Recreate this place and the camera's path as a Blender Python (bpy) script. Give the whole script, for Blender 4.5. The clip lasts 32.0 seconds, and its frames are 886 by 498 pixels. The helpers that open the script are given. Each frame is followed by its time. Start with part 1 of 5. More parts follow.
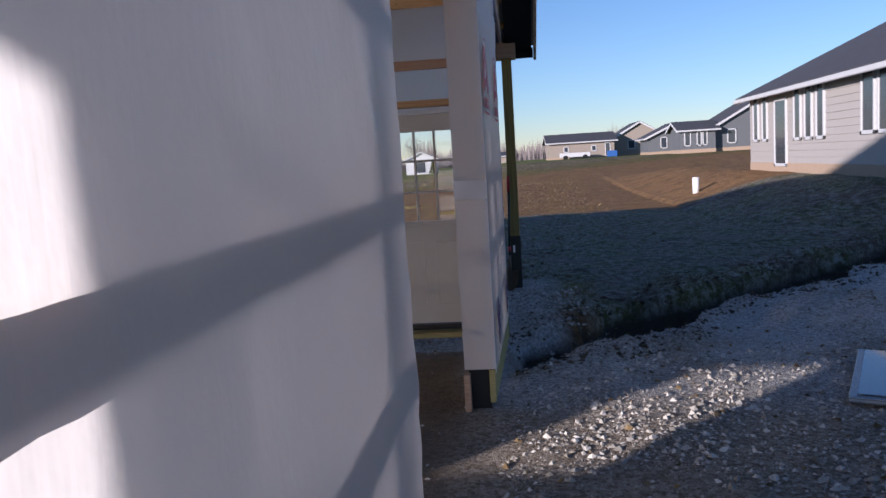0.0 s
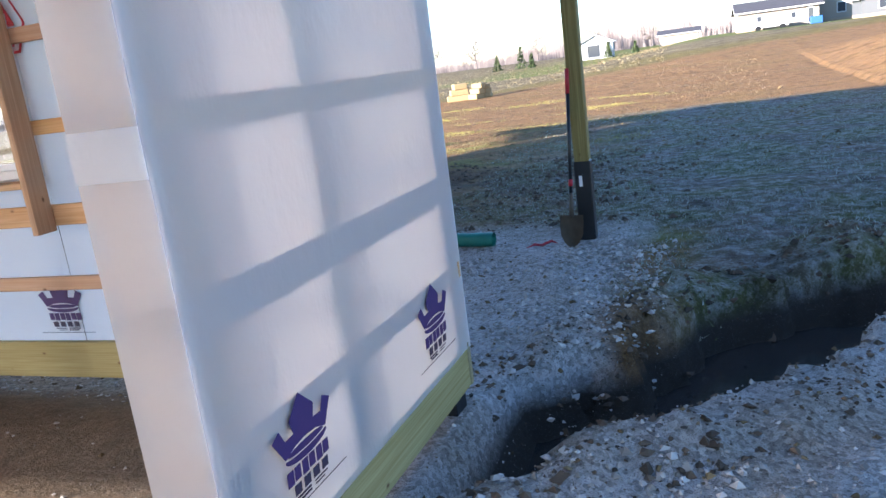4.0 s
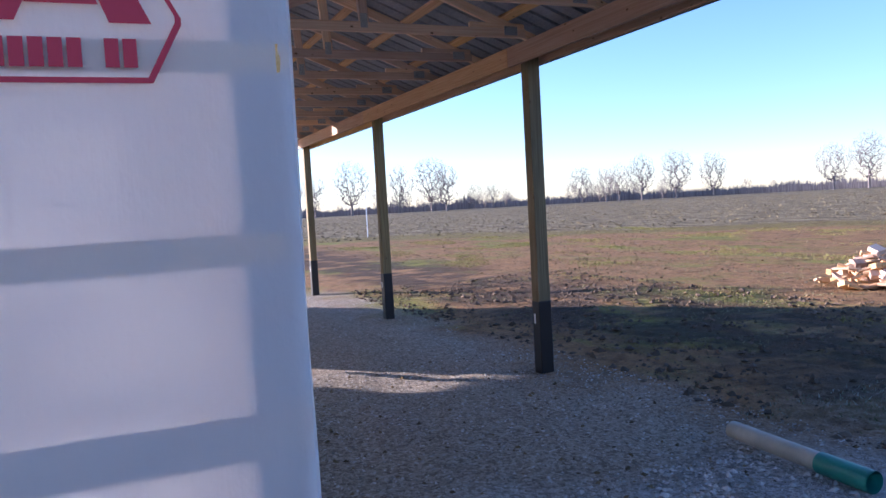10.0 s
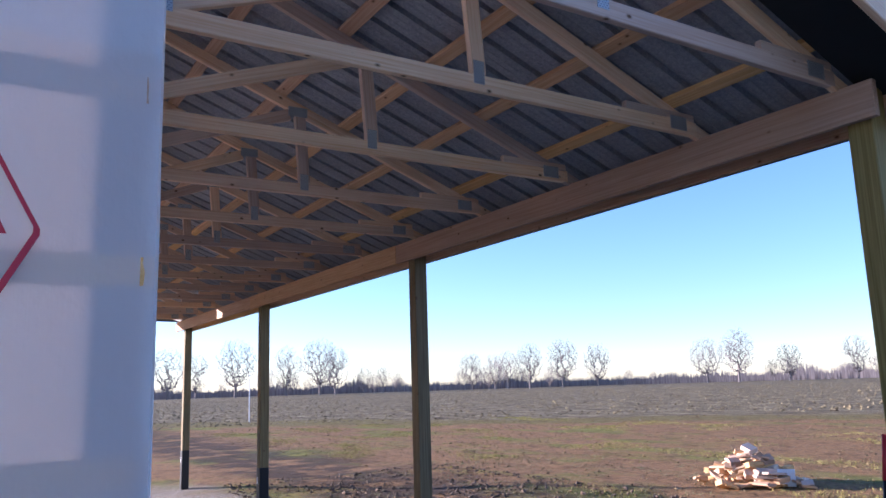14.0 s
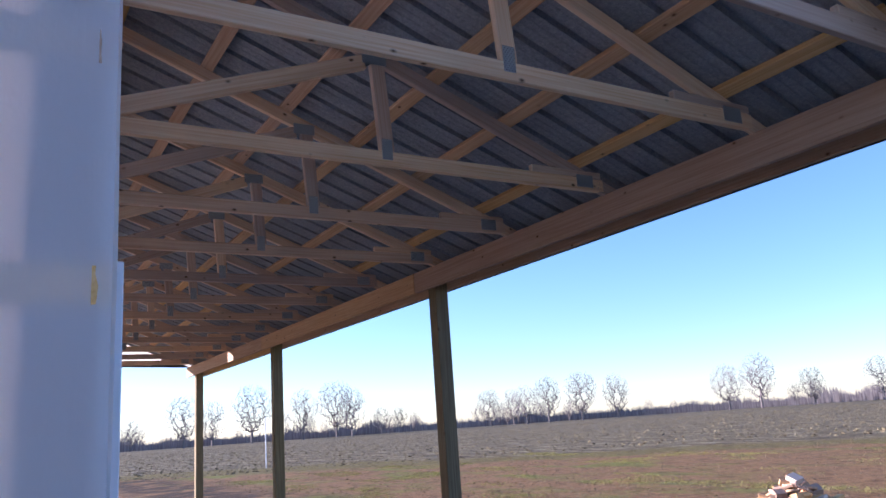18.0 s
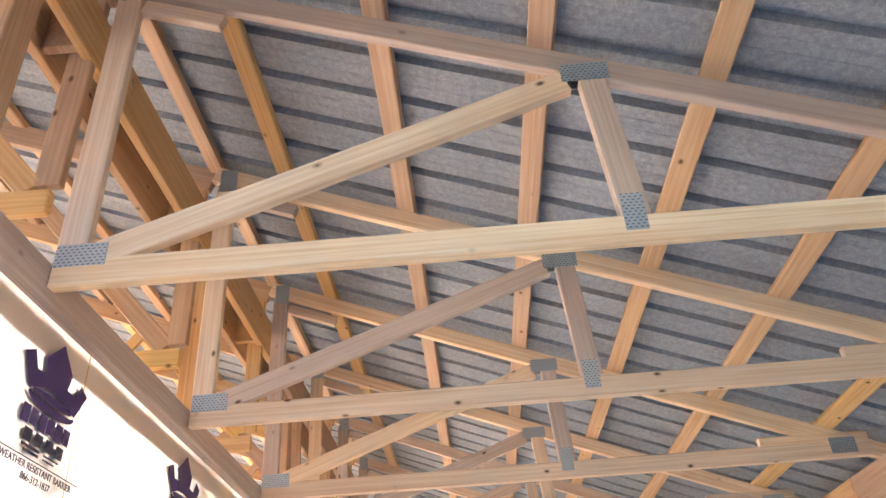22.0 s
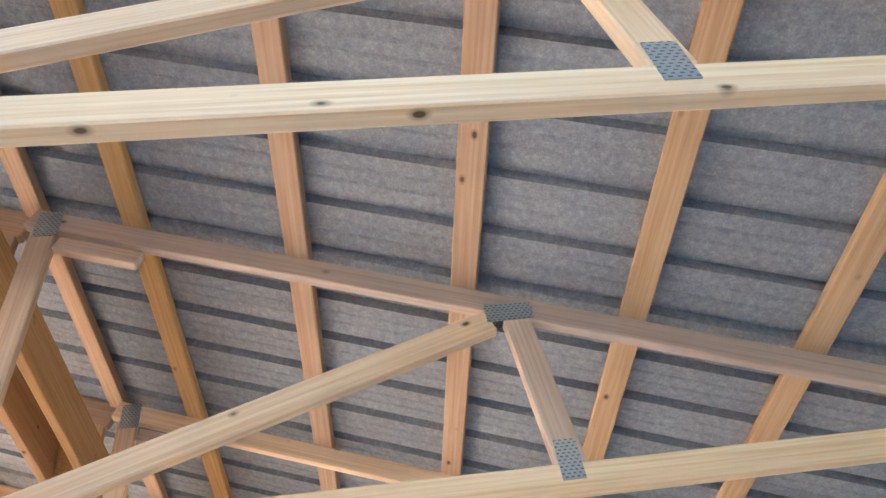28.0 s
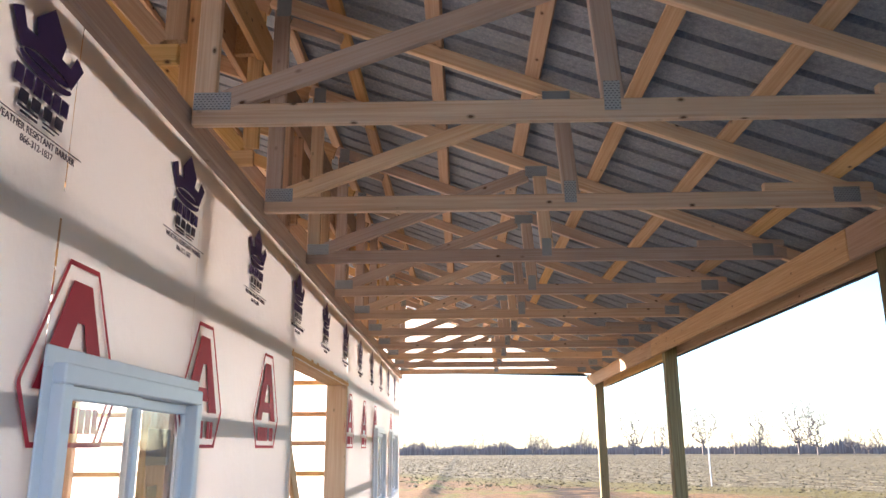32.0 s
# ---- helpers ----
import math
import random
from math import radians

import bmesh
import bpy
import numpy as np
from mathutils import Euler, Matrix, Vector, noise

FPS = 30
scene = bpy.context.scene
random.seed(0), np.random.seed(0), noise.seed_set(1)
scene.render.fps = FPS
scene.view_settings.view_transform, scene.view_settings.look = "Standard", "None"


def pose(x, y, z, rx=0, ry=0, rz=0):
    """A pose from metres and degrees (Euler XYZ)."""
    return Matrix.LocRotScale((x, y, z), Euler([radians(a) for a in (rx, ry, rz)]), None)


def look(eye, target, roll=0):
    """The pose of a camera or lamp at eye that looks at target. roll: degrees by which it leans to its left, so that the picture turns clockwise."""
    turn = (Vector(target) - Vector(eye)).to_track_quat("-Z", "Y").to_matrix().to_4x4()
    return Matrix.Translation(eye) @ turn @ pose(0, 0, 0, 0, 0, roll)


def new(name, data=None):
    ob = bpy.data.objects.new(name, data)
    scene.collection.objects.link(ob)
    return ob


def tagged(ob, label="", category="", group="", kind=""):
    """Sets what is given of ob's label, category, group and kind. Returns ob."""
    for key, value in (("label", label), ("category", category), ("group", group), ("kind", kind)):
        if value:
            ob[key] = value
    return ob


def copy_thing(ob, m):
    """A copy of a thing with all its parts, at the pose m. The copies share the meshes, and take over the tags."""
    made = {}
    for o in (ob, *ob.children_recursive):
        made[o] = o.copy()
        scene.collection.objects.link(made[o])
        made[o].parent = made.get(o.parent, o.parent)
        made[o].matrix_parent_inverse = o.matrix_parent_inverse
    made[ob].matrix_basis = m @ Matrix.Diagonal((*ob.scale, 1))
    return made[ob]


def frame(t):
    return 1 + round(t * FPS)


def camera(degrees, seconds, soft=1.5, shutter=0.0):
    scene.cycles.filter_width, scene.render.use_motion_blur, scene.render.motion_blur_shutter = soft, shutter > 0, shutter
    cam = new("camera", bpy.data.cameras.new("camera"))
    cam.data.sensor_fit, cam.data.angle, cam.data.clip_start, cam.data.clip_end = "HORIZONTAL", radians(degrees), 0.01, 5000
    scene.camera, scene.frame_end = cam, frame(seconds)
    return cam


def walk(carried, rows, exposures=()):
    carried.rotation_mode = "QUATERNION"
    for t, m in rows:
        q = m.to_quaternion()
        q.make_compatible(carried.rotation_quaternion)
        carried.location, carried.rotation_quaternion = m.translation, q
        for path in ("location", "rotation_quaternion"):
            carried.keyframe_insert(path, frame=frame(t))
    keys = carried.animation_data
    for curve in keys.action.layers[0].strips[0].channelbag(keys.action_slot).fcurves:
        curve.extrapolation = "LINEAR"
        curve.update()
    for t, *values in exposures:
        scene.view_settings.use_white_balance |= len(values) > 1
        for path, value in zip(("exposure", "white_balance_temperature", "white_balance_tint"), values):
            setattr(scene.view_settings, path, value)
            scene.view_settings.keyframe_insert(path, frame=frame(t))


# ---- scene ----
cam = camera(60.0, 32.0)
PATH = [
    (0, (0.218, -7.247, 1.816), (0.006, -5.271, 1.592), -3.5),
    (0.5, (0.396, -6.629, 1.748), (0.023, -4.677, 1.525), -3.9),
    (1, (0.542, -6.178, 1.772), (0.099, -4.242, 1.531), -3.6),
    (1.5, (0.766, -5.687, 1.746), (0.329, -3.765, 1.408), -2.2),
    (2, (0.877, -5.224, 1.716), (0.356, -3.337, 1.304), -4.1),
    (2.5, (1.004, -4.791, 1.71), (0.444, -2.926, 1.251), -5.2),
    (3, (1.184, -4.421, 1.721), (0.534, -2.587, 1.262), -5.8),
    (3.5, (1.209, -3.982, 1.724), (0.488, -2.161, 1.317), -7.9),
    (4, (1.285, -3.555, 1.726), (0.596, -1.733, 1.27), -7.5),
    (4.5, (1.266, -3.105, 1.759), (0.497, -1.312, 1.317), -9.0),
    (6.5, (1.662, -1.831, 1.65), (0.706, -0.141, 1.17), -9.9),
    (7, (1.894, -1.426, 1.66), (0.783, 0.17, 1.193), -8.4),
    (7.5, (1.942, -1.068, 1.72), (0.545, 0.312, 1.341), -7.8),
    (8, (1.98, -0.803, 1.747), (0.447, 0.447, 1.452), -7.2),
    (8.5, (2.1, -0.619, 1.732), (0.425, 0.44, 1.465), -5.7),
    (9, (2.109, -0.556, 1.759), (0.344, 0.353, 1.519), -4.9),
    (9.5, (2.155, -0.545, 1.778), (0.345, 0.286, 1.602), -3.9),
    (10, (2.17, -0.538, 1.781), (0.339, 0.26, 1.667), -3.2),
    (10.5, (2.18, -0.548, 1.801), (0.348, 0.252, 1.745), -2.9),
    (11, (2.183, -0.522, 1.851), (0.385, 0.352, 1.921), -2.4),
    (11.5, (2.172, -0.499, 1.893), (0.448, 0.486, 2.133), -1.4),
    (12, (2.194, -0.489, 1.898), (0.52, 0.555, 2.229), -1.6),
    (12.5, (2.2, -0.483, 1.906), (0.56, 0.598, 2.28), -2.3),
    (13, (2.199, -0.469, 1.898), (0.562, 0.618, 2.27), -2.3),
    (13.5, (2.191, -0.467, 1.89), (0.539, 0.603, 2.243), -1.8),
    (14, (2.178, -0.469, 1.888), (0.511, 0.58, 2.236), -1.8),
    (14.5, (2.187, -0.474, 1.904), (0.519, 0.553, 2.308), -2.5),
    (15, (2.171, -0.475, 1.931), (0.519, 0.531, 2.441), -3.0),
    (15.5, (2.146, -0.486, 1.955), (0.53, 0.492, 2.613), -3.0),
    (17.5, (1.776, -0.387, 1.923), (0.149, 0.662, 2.426), -4.2),
    (18, (1.647, -0.254, 1.9), (-0.017, 0.764, 2.342), -4.0),
    (18.5, (1.452, -0.107, 1.86), (-0.292, 0.785, 2.26), -5.6),
    (19, (1.127, 0.001, 1.817), (-0.642, 0.848, 2.21), -5.3),
    (19.5, (0.817, 0.273, 1.737), (-0.946, 1.107, 2.182), -2.3),
    (20, (0.428, 0.723, 1.868), (-1.349, 1.463, 2.41), 1.2),
    (20.5, (0.144, 0.938, 2.004), (-1.574, 1.676, 2.712), -3.1),
    (21, (-0.058, 1.0, 2.103), (-1.759, 1.519, 3.018), -4.2),
    (21.5, (-0.231, 1.129, 2.211), (-1.982, 1.262, 3.167), -4.1),
    (22, (-0.258, 1.177, 2.231), (-1.948, 1.148, 3.301), -4.0),
    (22.5, (-0.239, 1.123, 2.256), (-1.792, 1.141, 3.516), -4.0),
    (23, (-0.21, 1.13, 2.286), (-1.642, 1.164, 3.681), -5.1),
    (23.5, (-0.195, 1.146, 2.311), (-1.52, 1.225, 3.806), -7.4),
    (24, (-0.169, 1.167, 2.37), (-1.36, 1.409, 3.958), -13.9),
    (24.5, (-0.135, 1.171, 2.407), (-1.229, 1.534, 4.041), -19.7),
    (26.5, (-0.084, 1.149, 2.401), (-1.069, 1.456, 4.115), -18.7),
    (27, (-0.117, 1.143, 2.395), (-1.149, 1.444, 4.081), -16.8),
    (27.5, (-0.174, 1.141, 2.385), (-1.333, 1.43, 3.989), -14.2),
    (28, (-0.24, 1.141, 2.366), (-1.592, 1.384, 3.82), -11.7),
    (28.5, (-0.302, 1.118, 2.317), (-1.82, 1.32, 3.603), -9.4),
    (29, (-0.337, 1.117, 2.285), (-1.996, 1.241, 3.395), -6.3),
    (29.5, (-0.354, 1.108, 2.249), (-2.118, 1.146, 3.191), -5.0),
    (30, (-0.364, 1.098, 2.204), (-2.2, 1.035, 2.994), -4.0),
    (30.5, (-0.393, 1.095, 2.157), (-2.278, 0.996, 2.817), -2.8),
    (31, (-0.419, 1.097, 2.121), (-2.333, 1.007, 2.696), -1.5),
    (31.5, (-0.442, 1.098, 2.112), (-2.371, 1.035, 2.637), -0.8),
    (32, (-0.45, 1.095, 2.11), (-2.385, 1.05, 2.613), -0.3),
]
walk(cam, [(t, look(eye, target, roll)) for t, eye, target, roll in PATH],
     [(0.0, 0.6, 5600, 26), (1.0, 1.6, 5500, 26), (2.0, 2.05, 6100, 24), (4.0, 2.55, 5850, 19), (7.0, 2.8, 6000, 22), (8.0, 2.15, 5700, 30), (9.0, 1.95, 5450, 32), (13.0, 1.85, 5400, 33), (17.5, 1.8, 5400, 33),
      (20.0, 1.95, 5600, 32), (20.5, 2.7, 5900, 28), (21.0, 3.9, 6300, 23), (21.5, 4.3, 6600, 21), (22.0, 4.45, 6600, 18), (23.0, 4.45, 6600, 15), (28.0, 4.35, 6600, 15), (30.0, 3.95, 6500, 24), (31.0, 3.2, 6500, 22), (32.0, 2.9, 6400, 22)])

# ---- daylight: low winter sun from behind the building ----
SUN_EL = radians(11.7)
SUN_TO = Vector((-0.70 * math.cos(SUN_EL), -0.714 * math.cos(SUN_EL), math.sin(SUN_EL))).normalized()
world = bpy.data.worlds.new("sky")
scene.world = world
world.use_nodes = True
wn = world.node_tree
sky = wn.nodes.new("ShaderNodeTexSky")
sky.sky_type = "NISHITA"
sky.sun_disc = False
sky.sun_elevation = SUN_EL
sky.sun_rotation = math.atan2(SUN_TO.x, SUN_TO.y)
sky.air_density, sky.dust_density, sky.ozone_density = 1.0, 0.0, 3.5
wn.nodes["Background"].inputs["Strength"].default_value = 0.088
wn.links.new(sky.outputs[0], wn.nodes["Background"].inputs["Color"])
sun_data = bpy.data.lights.new("sun", "SUN")
sun_data.energy, sun_data.angle, sun_data.color = 4.4, radians(0.6), (1.0, 0.88, 0.70)
sun = new("sun", sun_data)
sun.matrix_basis = look((-40, -44, 20), Vector((-40, -44, 20)) - SUN_TO)


# ---- materials ----
class Nodes:
    """A small builder for node materials."""

    def __init__(self, name):
        self.mat = bpy.data.materials.new(name)
        self.mat.use_nodes = True
        self.t = self.mat.node_tree
        self.b = self.t.nodes["Principled BSDF"]
        self.out = self.t.nodes["Material Output"]

    def put(self, socket, value):
        if isinstance(value, bpy.types.NodeSocket):
            self.t.links.new(value, socket)
        elif value is not None:
            socket.default_value = value
        return self

    def node(self, kind, **sockets):
        n = self.t.nodes.new(kind)
        for k, v in sockets.items():
            self.put(n.inputs[int(k[1:]) if k[0] == "i" and k[1:].isdigit() else k.replace("_", " ")], v)
        return n

    def coords(self, which="Object"):
        return self.node("ShaderNodeTexCoord").outputs[which]

    def place(self):
        return self.node("ShaderNodeNewGeometry").outputs["Position"]

    def mapped(self, vec, scale=(1, 1, 1), loc=None):
        m = self.node("ShaderNodeMapping", Vector=vec, Scale=scale)
        if loc is not None:
            self.put(m.inputs["Location"], loc)
        return m.outputs[0]

    def noise(self, vec, scale, detail=4.0, rough=0.55):
        return self.node("ShaderNodeTexNoise", Vector=vec, Scale=scale, Detail=detail, Roughness=rough).outputs["Fac"]

    def voronoi(self, vec, scale, out="Distance"):
        return self.node("ShaderNodeTexVoronoi", Vector=vec, Scale=scale).outputs[out]

    def ramp(self, fac, *stops):
        r = self.node("ShaderNodeValToRGB", Fac=fac)
        e = r.color_ramp.elements
        while len(e) < len(stops):
            e.new(0.5)
        for el, (p, c) in zip(e, stops):
            el.position = p
            el.color = (*c, 1) if len(c) == 3 else c
        return r.outputs[0]

    def mix(self, fac, a, b, mode="MIX"):
        n = self.t.nodes.new("ShaderNodeMix")
        n.data_type, n.blend_type = "RGBA", mode
        self.put(n.inputs[0], fac)
        self.put(n.inputs[6], (*a, 1) if isinstance(a, tuple) and len(a) == 3 else a)
        self.put(n.inputs[7], (*b, 1) if isinstance(b, tuple) and len(b) == 3 else b)
        return n.outputs[2]

    def math(self, op, a, b=None, clamp=False):
        n = self.t.nodes.new("ShaderNodeMath")
        n.operation, n.use_clamp = op, clamp
        self.put(n.inputs[0], a)
        if b is not None:
            self.put(n.inputs[1], b)
        return n.outputs[0]

    def bump(self, height, strength, dist=0.01):
        return self.node("ShaderNodeBump", Height=height, Strength=strength, Distance=dist).outputs[0]

    def rand(self):
        return self.node("ShaderNodeObjectInfo").outputs["Random"]

    def done(self, color, rough=0.7, normal=None, metal=0.0, spec=None):
        self.put(self.b.inputs["Base Color"], (*color, 1) if isinstance(color, tuple) and len(color) == 3 else color)
        self.put(self.b.inputs["Roughness"], rough)
        self.put(self.b.inputs["Metallic"], metal)
        if normal is not None:
            self.put(self.b.inputs["Normal"], normal)
        if spec is not None:
            self.b.inputs["Specular IOR Level"].default_value = spec
        return self.mat


def wood(name, light, dark, knot=(0.13, 0.06, 0.025), stain=0.35, rough=0.72):
    """Sawn softwood: grain along the piece's own x axis, knots, tone from piece to piece."""
    n = Nodes(name)
    shift = n.math("MULTIPLY", n.rand(), 37.0)
    vec = n.node("ShaderNodeVectorMath", i0=n.coords(), i1=shift).outputs[0]
    grain = n.noise(n.mapped(vec, (1.6, 85, 85)), 1.0, 3, 0.6)
    wide = n.noise(n.mapped(vec, (0.9, 9, 9)), 1.0, 3)
    col = n.mix(n.ramp(grain, (0.35, (0, 0, 0)), (0.68, (1, 1, 1))), light, dark)
    col = n.mix(n.math("MULTIPLY", n.ramp(wide, (0.42, (0, 0, 0)), (0.75, (1, 1, 1))), stain), col, dark)
    tone = n.node("ShaderNodeHueSaturation", Color=col, Hue=n.math("ADD", n.math("MULTIPLY", n.rand(), 0.020), 0.479),
                  Saturation=n.math("ADD", n.math("MULTIPLY", n.rand(), 0.40), 0.80),
                  Value=n.math("ADD", n.math("MULTIPLY", n.rand(), 0.48), 0.70)).outputs[0]
    kv = n.node("ShaderNodeTexVoronoi", Vector=n.mapped(vec, (6.5, 11, 11)), Scale=1.0)
    some = n.ramp(n.node("ShaderNodeSeparateXYZ", Vector=kv.outputs["Color"]).outputs[0], (0.38, (0, 0, 0)), (0.40, (1, 1, 1)))
    kmask = n.mix(1.0, n.ramp(kv.outputs["Distance"], (0.06, (0.95, 0.95, 0.95)), (0.085, (0.45, 0.45, 0.45)), (0.15, (0, 0, 0))), some, "MULTIPLY")
    col = n.mix(kmask, tone, knot)
    return n.done(col, rough, n.bump(grain, 0.25, 0.004), spec=0.25)


M = {}
M["lumber"] = wood("pale spruce lumber", (0.84, 0.68, 0.50), (0.70, 0.50, 0.32), stain=0.25)
M["purlin"] = wood("yellow pine purlin", (0.71, 0.50, 0.28), (0.56, 0.35, 0.165), stain=0.4)
M["beam"] = wood("brown pine beam", (0.68, 0.48, 0.26), (0.52, 0.33, 0.15), stain=0.4)
M["treated"] = wood("treated pine post", (0.30, 0.245, 0.115), (0.17, 0.13, 0.055), stain=0.6)
M["skirt"] = wood("green treated skirt board", (0.42, 0.38, 0.19), (0.30, 0.26, 0.11), stain=0.5)


def plain(name, color, rough=0.6, metal=0.0, var=0.25, scale=9.0, bump=0.08, spec=None):
    n = Nodes(name)
    f = n.noise(n.coords(), scale, 5)
    g = n.noise(n.coords(), scale * 11, 3)
    dark = tuple(c * (1 - var) for c in color)
    light = tuple(min(1, c * (1 + var * 0.6)) for c in color)
    col = n.mix(f, dark, light)
    col = n.mix(n.math("MULTIPLY", g, 0.25), col, dark)
    return n.done(col, rough, n.bump(g, bump, 0.003), metal, spec)


M["sleeve"] = plain("black post sleeve", (0.012, 0.012, 0.014), 0.38, var=0.3)


def plate_material():
    """Galvanised plate with rows of punched slots."""
    n = Nodes("galvanised plate")
    v = n.coords()
    sep = n.node("ShaderNodeSeparateXYZ", Vector=v)
    row = n.math("FRACT", n.math("MULTIPLY", sep.outputs[2], 95.0))
    odd = n.math("MULTIPLY", n.math("FLOOR", n.math("MULTIPLY", sep.outputs[2], 95.0)), 0.5)
    colm = n.math("FRACT", n.math("ADD", n.math("MULTIPLY", sep.outputs[0], 62.0), odd))
    slot = n.math("MULTIPLY", n.math("GREATER_THAN", row, 0.6), n.math("GREATER_THAN", colm, 0.5))
    f = n.noise(v, 40, 4)
    col = n.mix(slot, n.mix(f, (0.36, 0.40, 0.43), (0.55, 0.58, 0.60)), (0.16, 0.175, 0.19))
    return n.done(col, 0.42, n.bump(slot, 0.4, 0.002), 0.55)


M["plate"] = plate_material()

M["nail"] = plain("dark steel", (0.05, 0.045, 0.04), 0.5, 0.6)
M["white"] = plain("white vinyl", (0.78, 0.79, 0.80), 0.35, var=0.05)
M["door"] = plain("primed steel door", (0.60, 0.56, 0.50), 0.42, var=0.05)
M["brass"] = plain("satin brass", (0.62, 0.50, 0.28), 0.28, 0.9, 0.1)
M["tar"] = plain("black underlay felt", (0.012, 0.013, 0.016), 0.75)
M["black"] = plain("black plastic", (0.015, 0.015, 0.016), 0.35)
M["red"] = plain("red plastic", (0.50, 0.02, 0.03), 0.45)
M["steel"] = plain("worn shovel steel", (0.16, 0.12, 0.085), 0.6, 0.5, 0.4, 14)
M["pipe_white"] = plain("muddy white pipe", (0.52, 0.46, 0.36), 0.55, var=0.45, scale=6)
M["pipe_green"] = plain("green drain pipe", (0.025, 0.25, 0.19), 0.4, var=0.4, scale=8)
M["print_purple"] = plain("purple print", (0.062, 0.030, 0.135), 0.6, var=0.1, bump=0.0)
M["print_red"] = plain("red print", (0.55, 0.03, 0.05), 0.6, var=0.1, bump=0.0)
M["print_dark"] = plain("dark print", (0.045, 0.035, 0.07), 0.6, var=0.1, bump=0.0)
M["card"] = plain("brown cardboard", (0.30, 0.20, 0.12), 0.8)
M["siding"] = plain("beige siding", (0.40, 0.375, 0.35), 0.6, var=0.06)
M["siding_tan"] = plain("tan siding", (0.31, 0.265, 0.22), 0.6, var=0.06)
M["siding_grey"] = plain("dark grey siding", (0.13, 0.14, 0.15), 0.6, var=0.08)
M["siding_white"] = plain("white siding", (0.55, 0.56, 0.57), 0.6, var=0.05)
M["shingle"] = plain("dark roof shingles", (0.075, 0.075, 0.085), 0.85, var=0.4, scale=3)
M["foundation"] = plain("tan block foundation", (0.42, 0.31, 0.22), 0.85, var=0.2)
M["blue"] = plain("blue plastic", (0.03, 0.12, 0.38), 0.5)
M["straw"] = plain("straw bale", (0.45, 0.33, 0.16), 0.9, var=0.4, scale=20, bump=0.4)
M["tape"] = plain("sheathing tape", (0.40, 0.43, 0.47), 0.45, var=0.1)


def glass_material():
    n = Nodes("window glass")
    n.b.inputs["Transmission Weight"].default_value = 1.0
    n.b.inputs["IOR"].default_value = 1.45
    return n.done((0.95, 0.97, 0.97), 0.0)


M["glass"] = glass_material()


def dark_glass_material():
    n = Nodes("far window glass")
    return n.done((0.05, 0.06, 0.075), 0.06, spec=0.9)


M["pane_far"] = dark_glass_material()


def wrap_material(clearness=0.02, glow=0.62):
    """Woven white house wrap: lets light through from behind, fine ribs, creases."""
    n = Nodes("woven house wrap")
    p = n.place()
    weave = n.node("ShaderNodeTexWave", Vector=p, Scale=58.0, Distortion=0.6, Detail=1.0)
    weave.wave_type, weave.bands_direction = "BANDS", "DIAGONAL"
    vv = n.mapped(p, (70, 70, 3))
    rib = n.noise(vv, 1.0, 2)
    cloud = n.noise(p, 1.7, 3)
    crease = n.noise(n.mapped(p, (2.0, 2.0, 1.6)), 1.6, 5, 0.6)
    col = n.mix(cloud, (0.86, 0.86, 0.87), (0.92, 0.92, 0.91))
    hgt = n.math("ADD", n.math("MULTIPLY", rib, 0.05), crease)
    nor = n.bump(hgt, 0.4, 0.03)
    n.done(col, 0.42, nor, spec=0.35)
    tr = n.node("ShaderNodeBsdfTranslucent", Color=(0.97, 0.955, 0.94, 1), Normal=nor)
    m = n.node("ShaderNodeMixShader", Fac=glow)
    n.t.links.new(n.b.outputs[0], m.inputs[1])
    n.t.links.new(tr.outputs[0], m.inputs[2])
    clear = n.node("ShaderNodeBsdfTransparent", Color=(0.97, 0.97, 0.97, 1))
    thin = n.node("ShaderNodeMixShader", Fac=clearness)
    n.t.links.new(m.outputs[0], thin.inputs[1])
    n.t.links.new(clear.outputs[0], thin.inputs[2])
    n.t.links.new(thin.outputs[0], n.out.inputs["Surface"])
    return n.mat


M["wrap"] = wrap_material()
M["wrap_thick"] = wrap_material(0.0)
M["wrap_sheer"] = wrap_material(0.38)
# more translucent copy for the unseen south wall, added to brighten the inside
M["wrap_sunny"] = wrap_material(0.03, 0.85)


def felt_material():
    """Grey fleece under the roof steel, mottled, with darker stripes along the ribs."""
    n = Nodes("fleece-backed roof steel")
    p = n.place()
    f = n.noise(n.mapped(p, (1, 1, 1)), 42.0, 7, 0.8)
    g = n.ramp(n.noise(p, 170, 3, 0.7), (0.38, (0, 0, 0)), (0.62, (1, 1, 1)))
    col = n.ramp(f, (0.32, (0.22, 0.235, 0.26)), (0.5, (0.32, 0.335, 0.36)), (0.7, (0.46, 0.465, 0.48)))
    col = n.mix(n.math("MULTIPLY", g, 0.35), col, (0.14, 0.15, 0.17))
    return n.done(col, 0.95, n.bump(g, 0.3, 0.004), spec=0.1)


M["felt"] = felt_material()


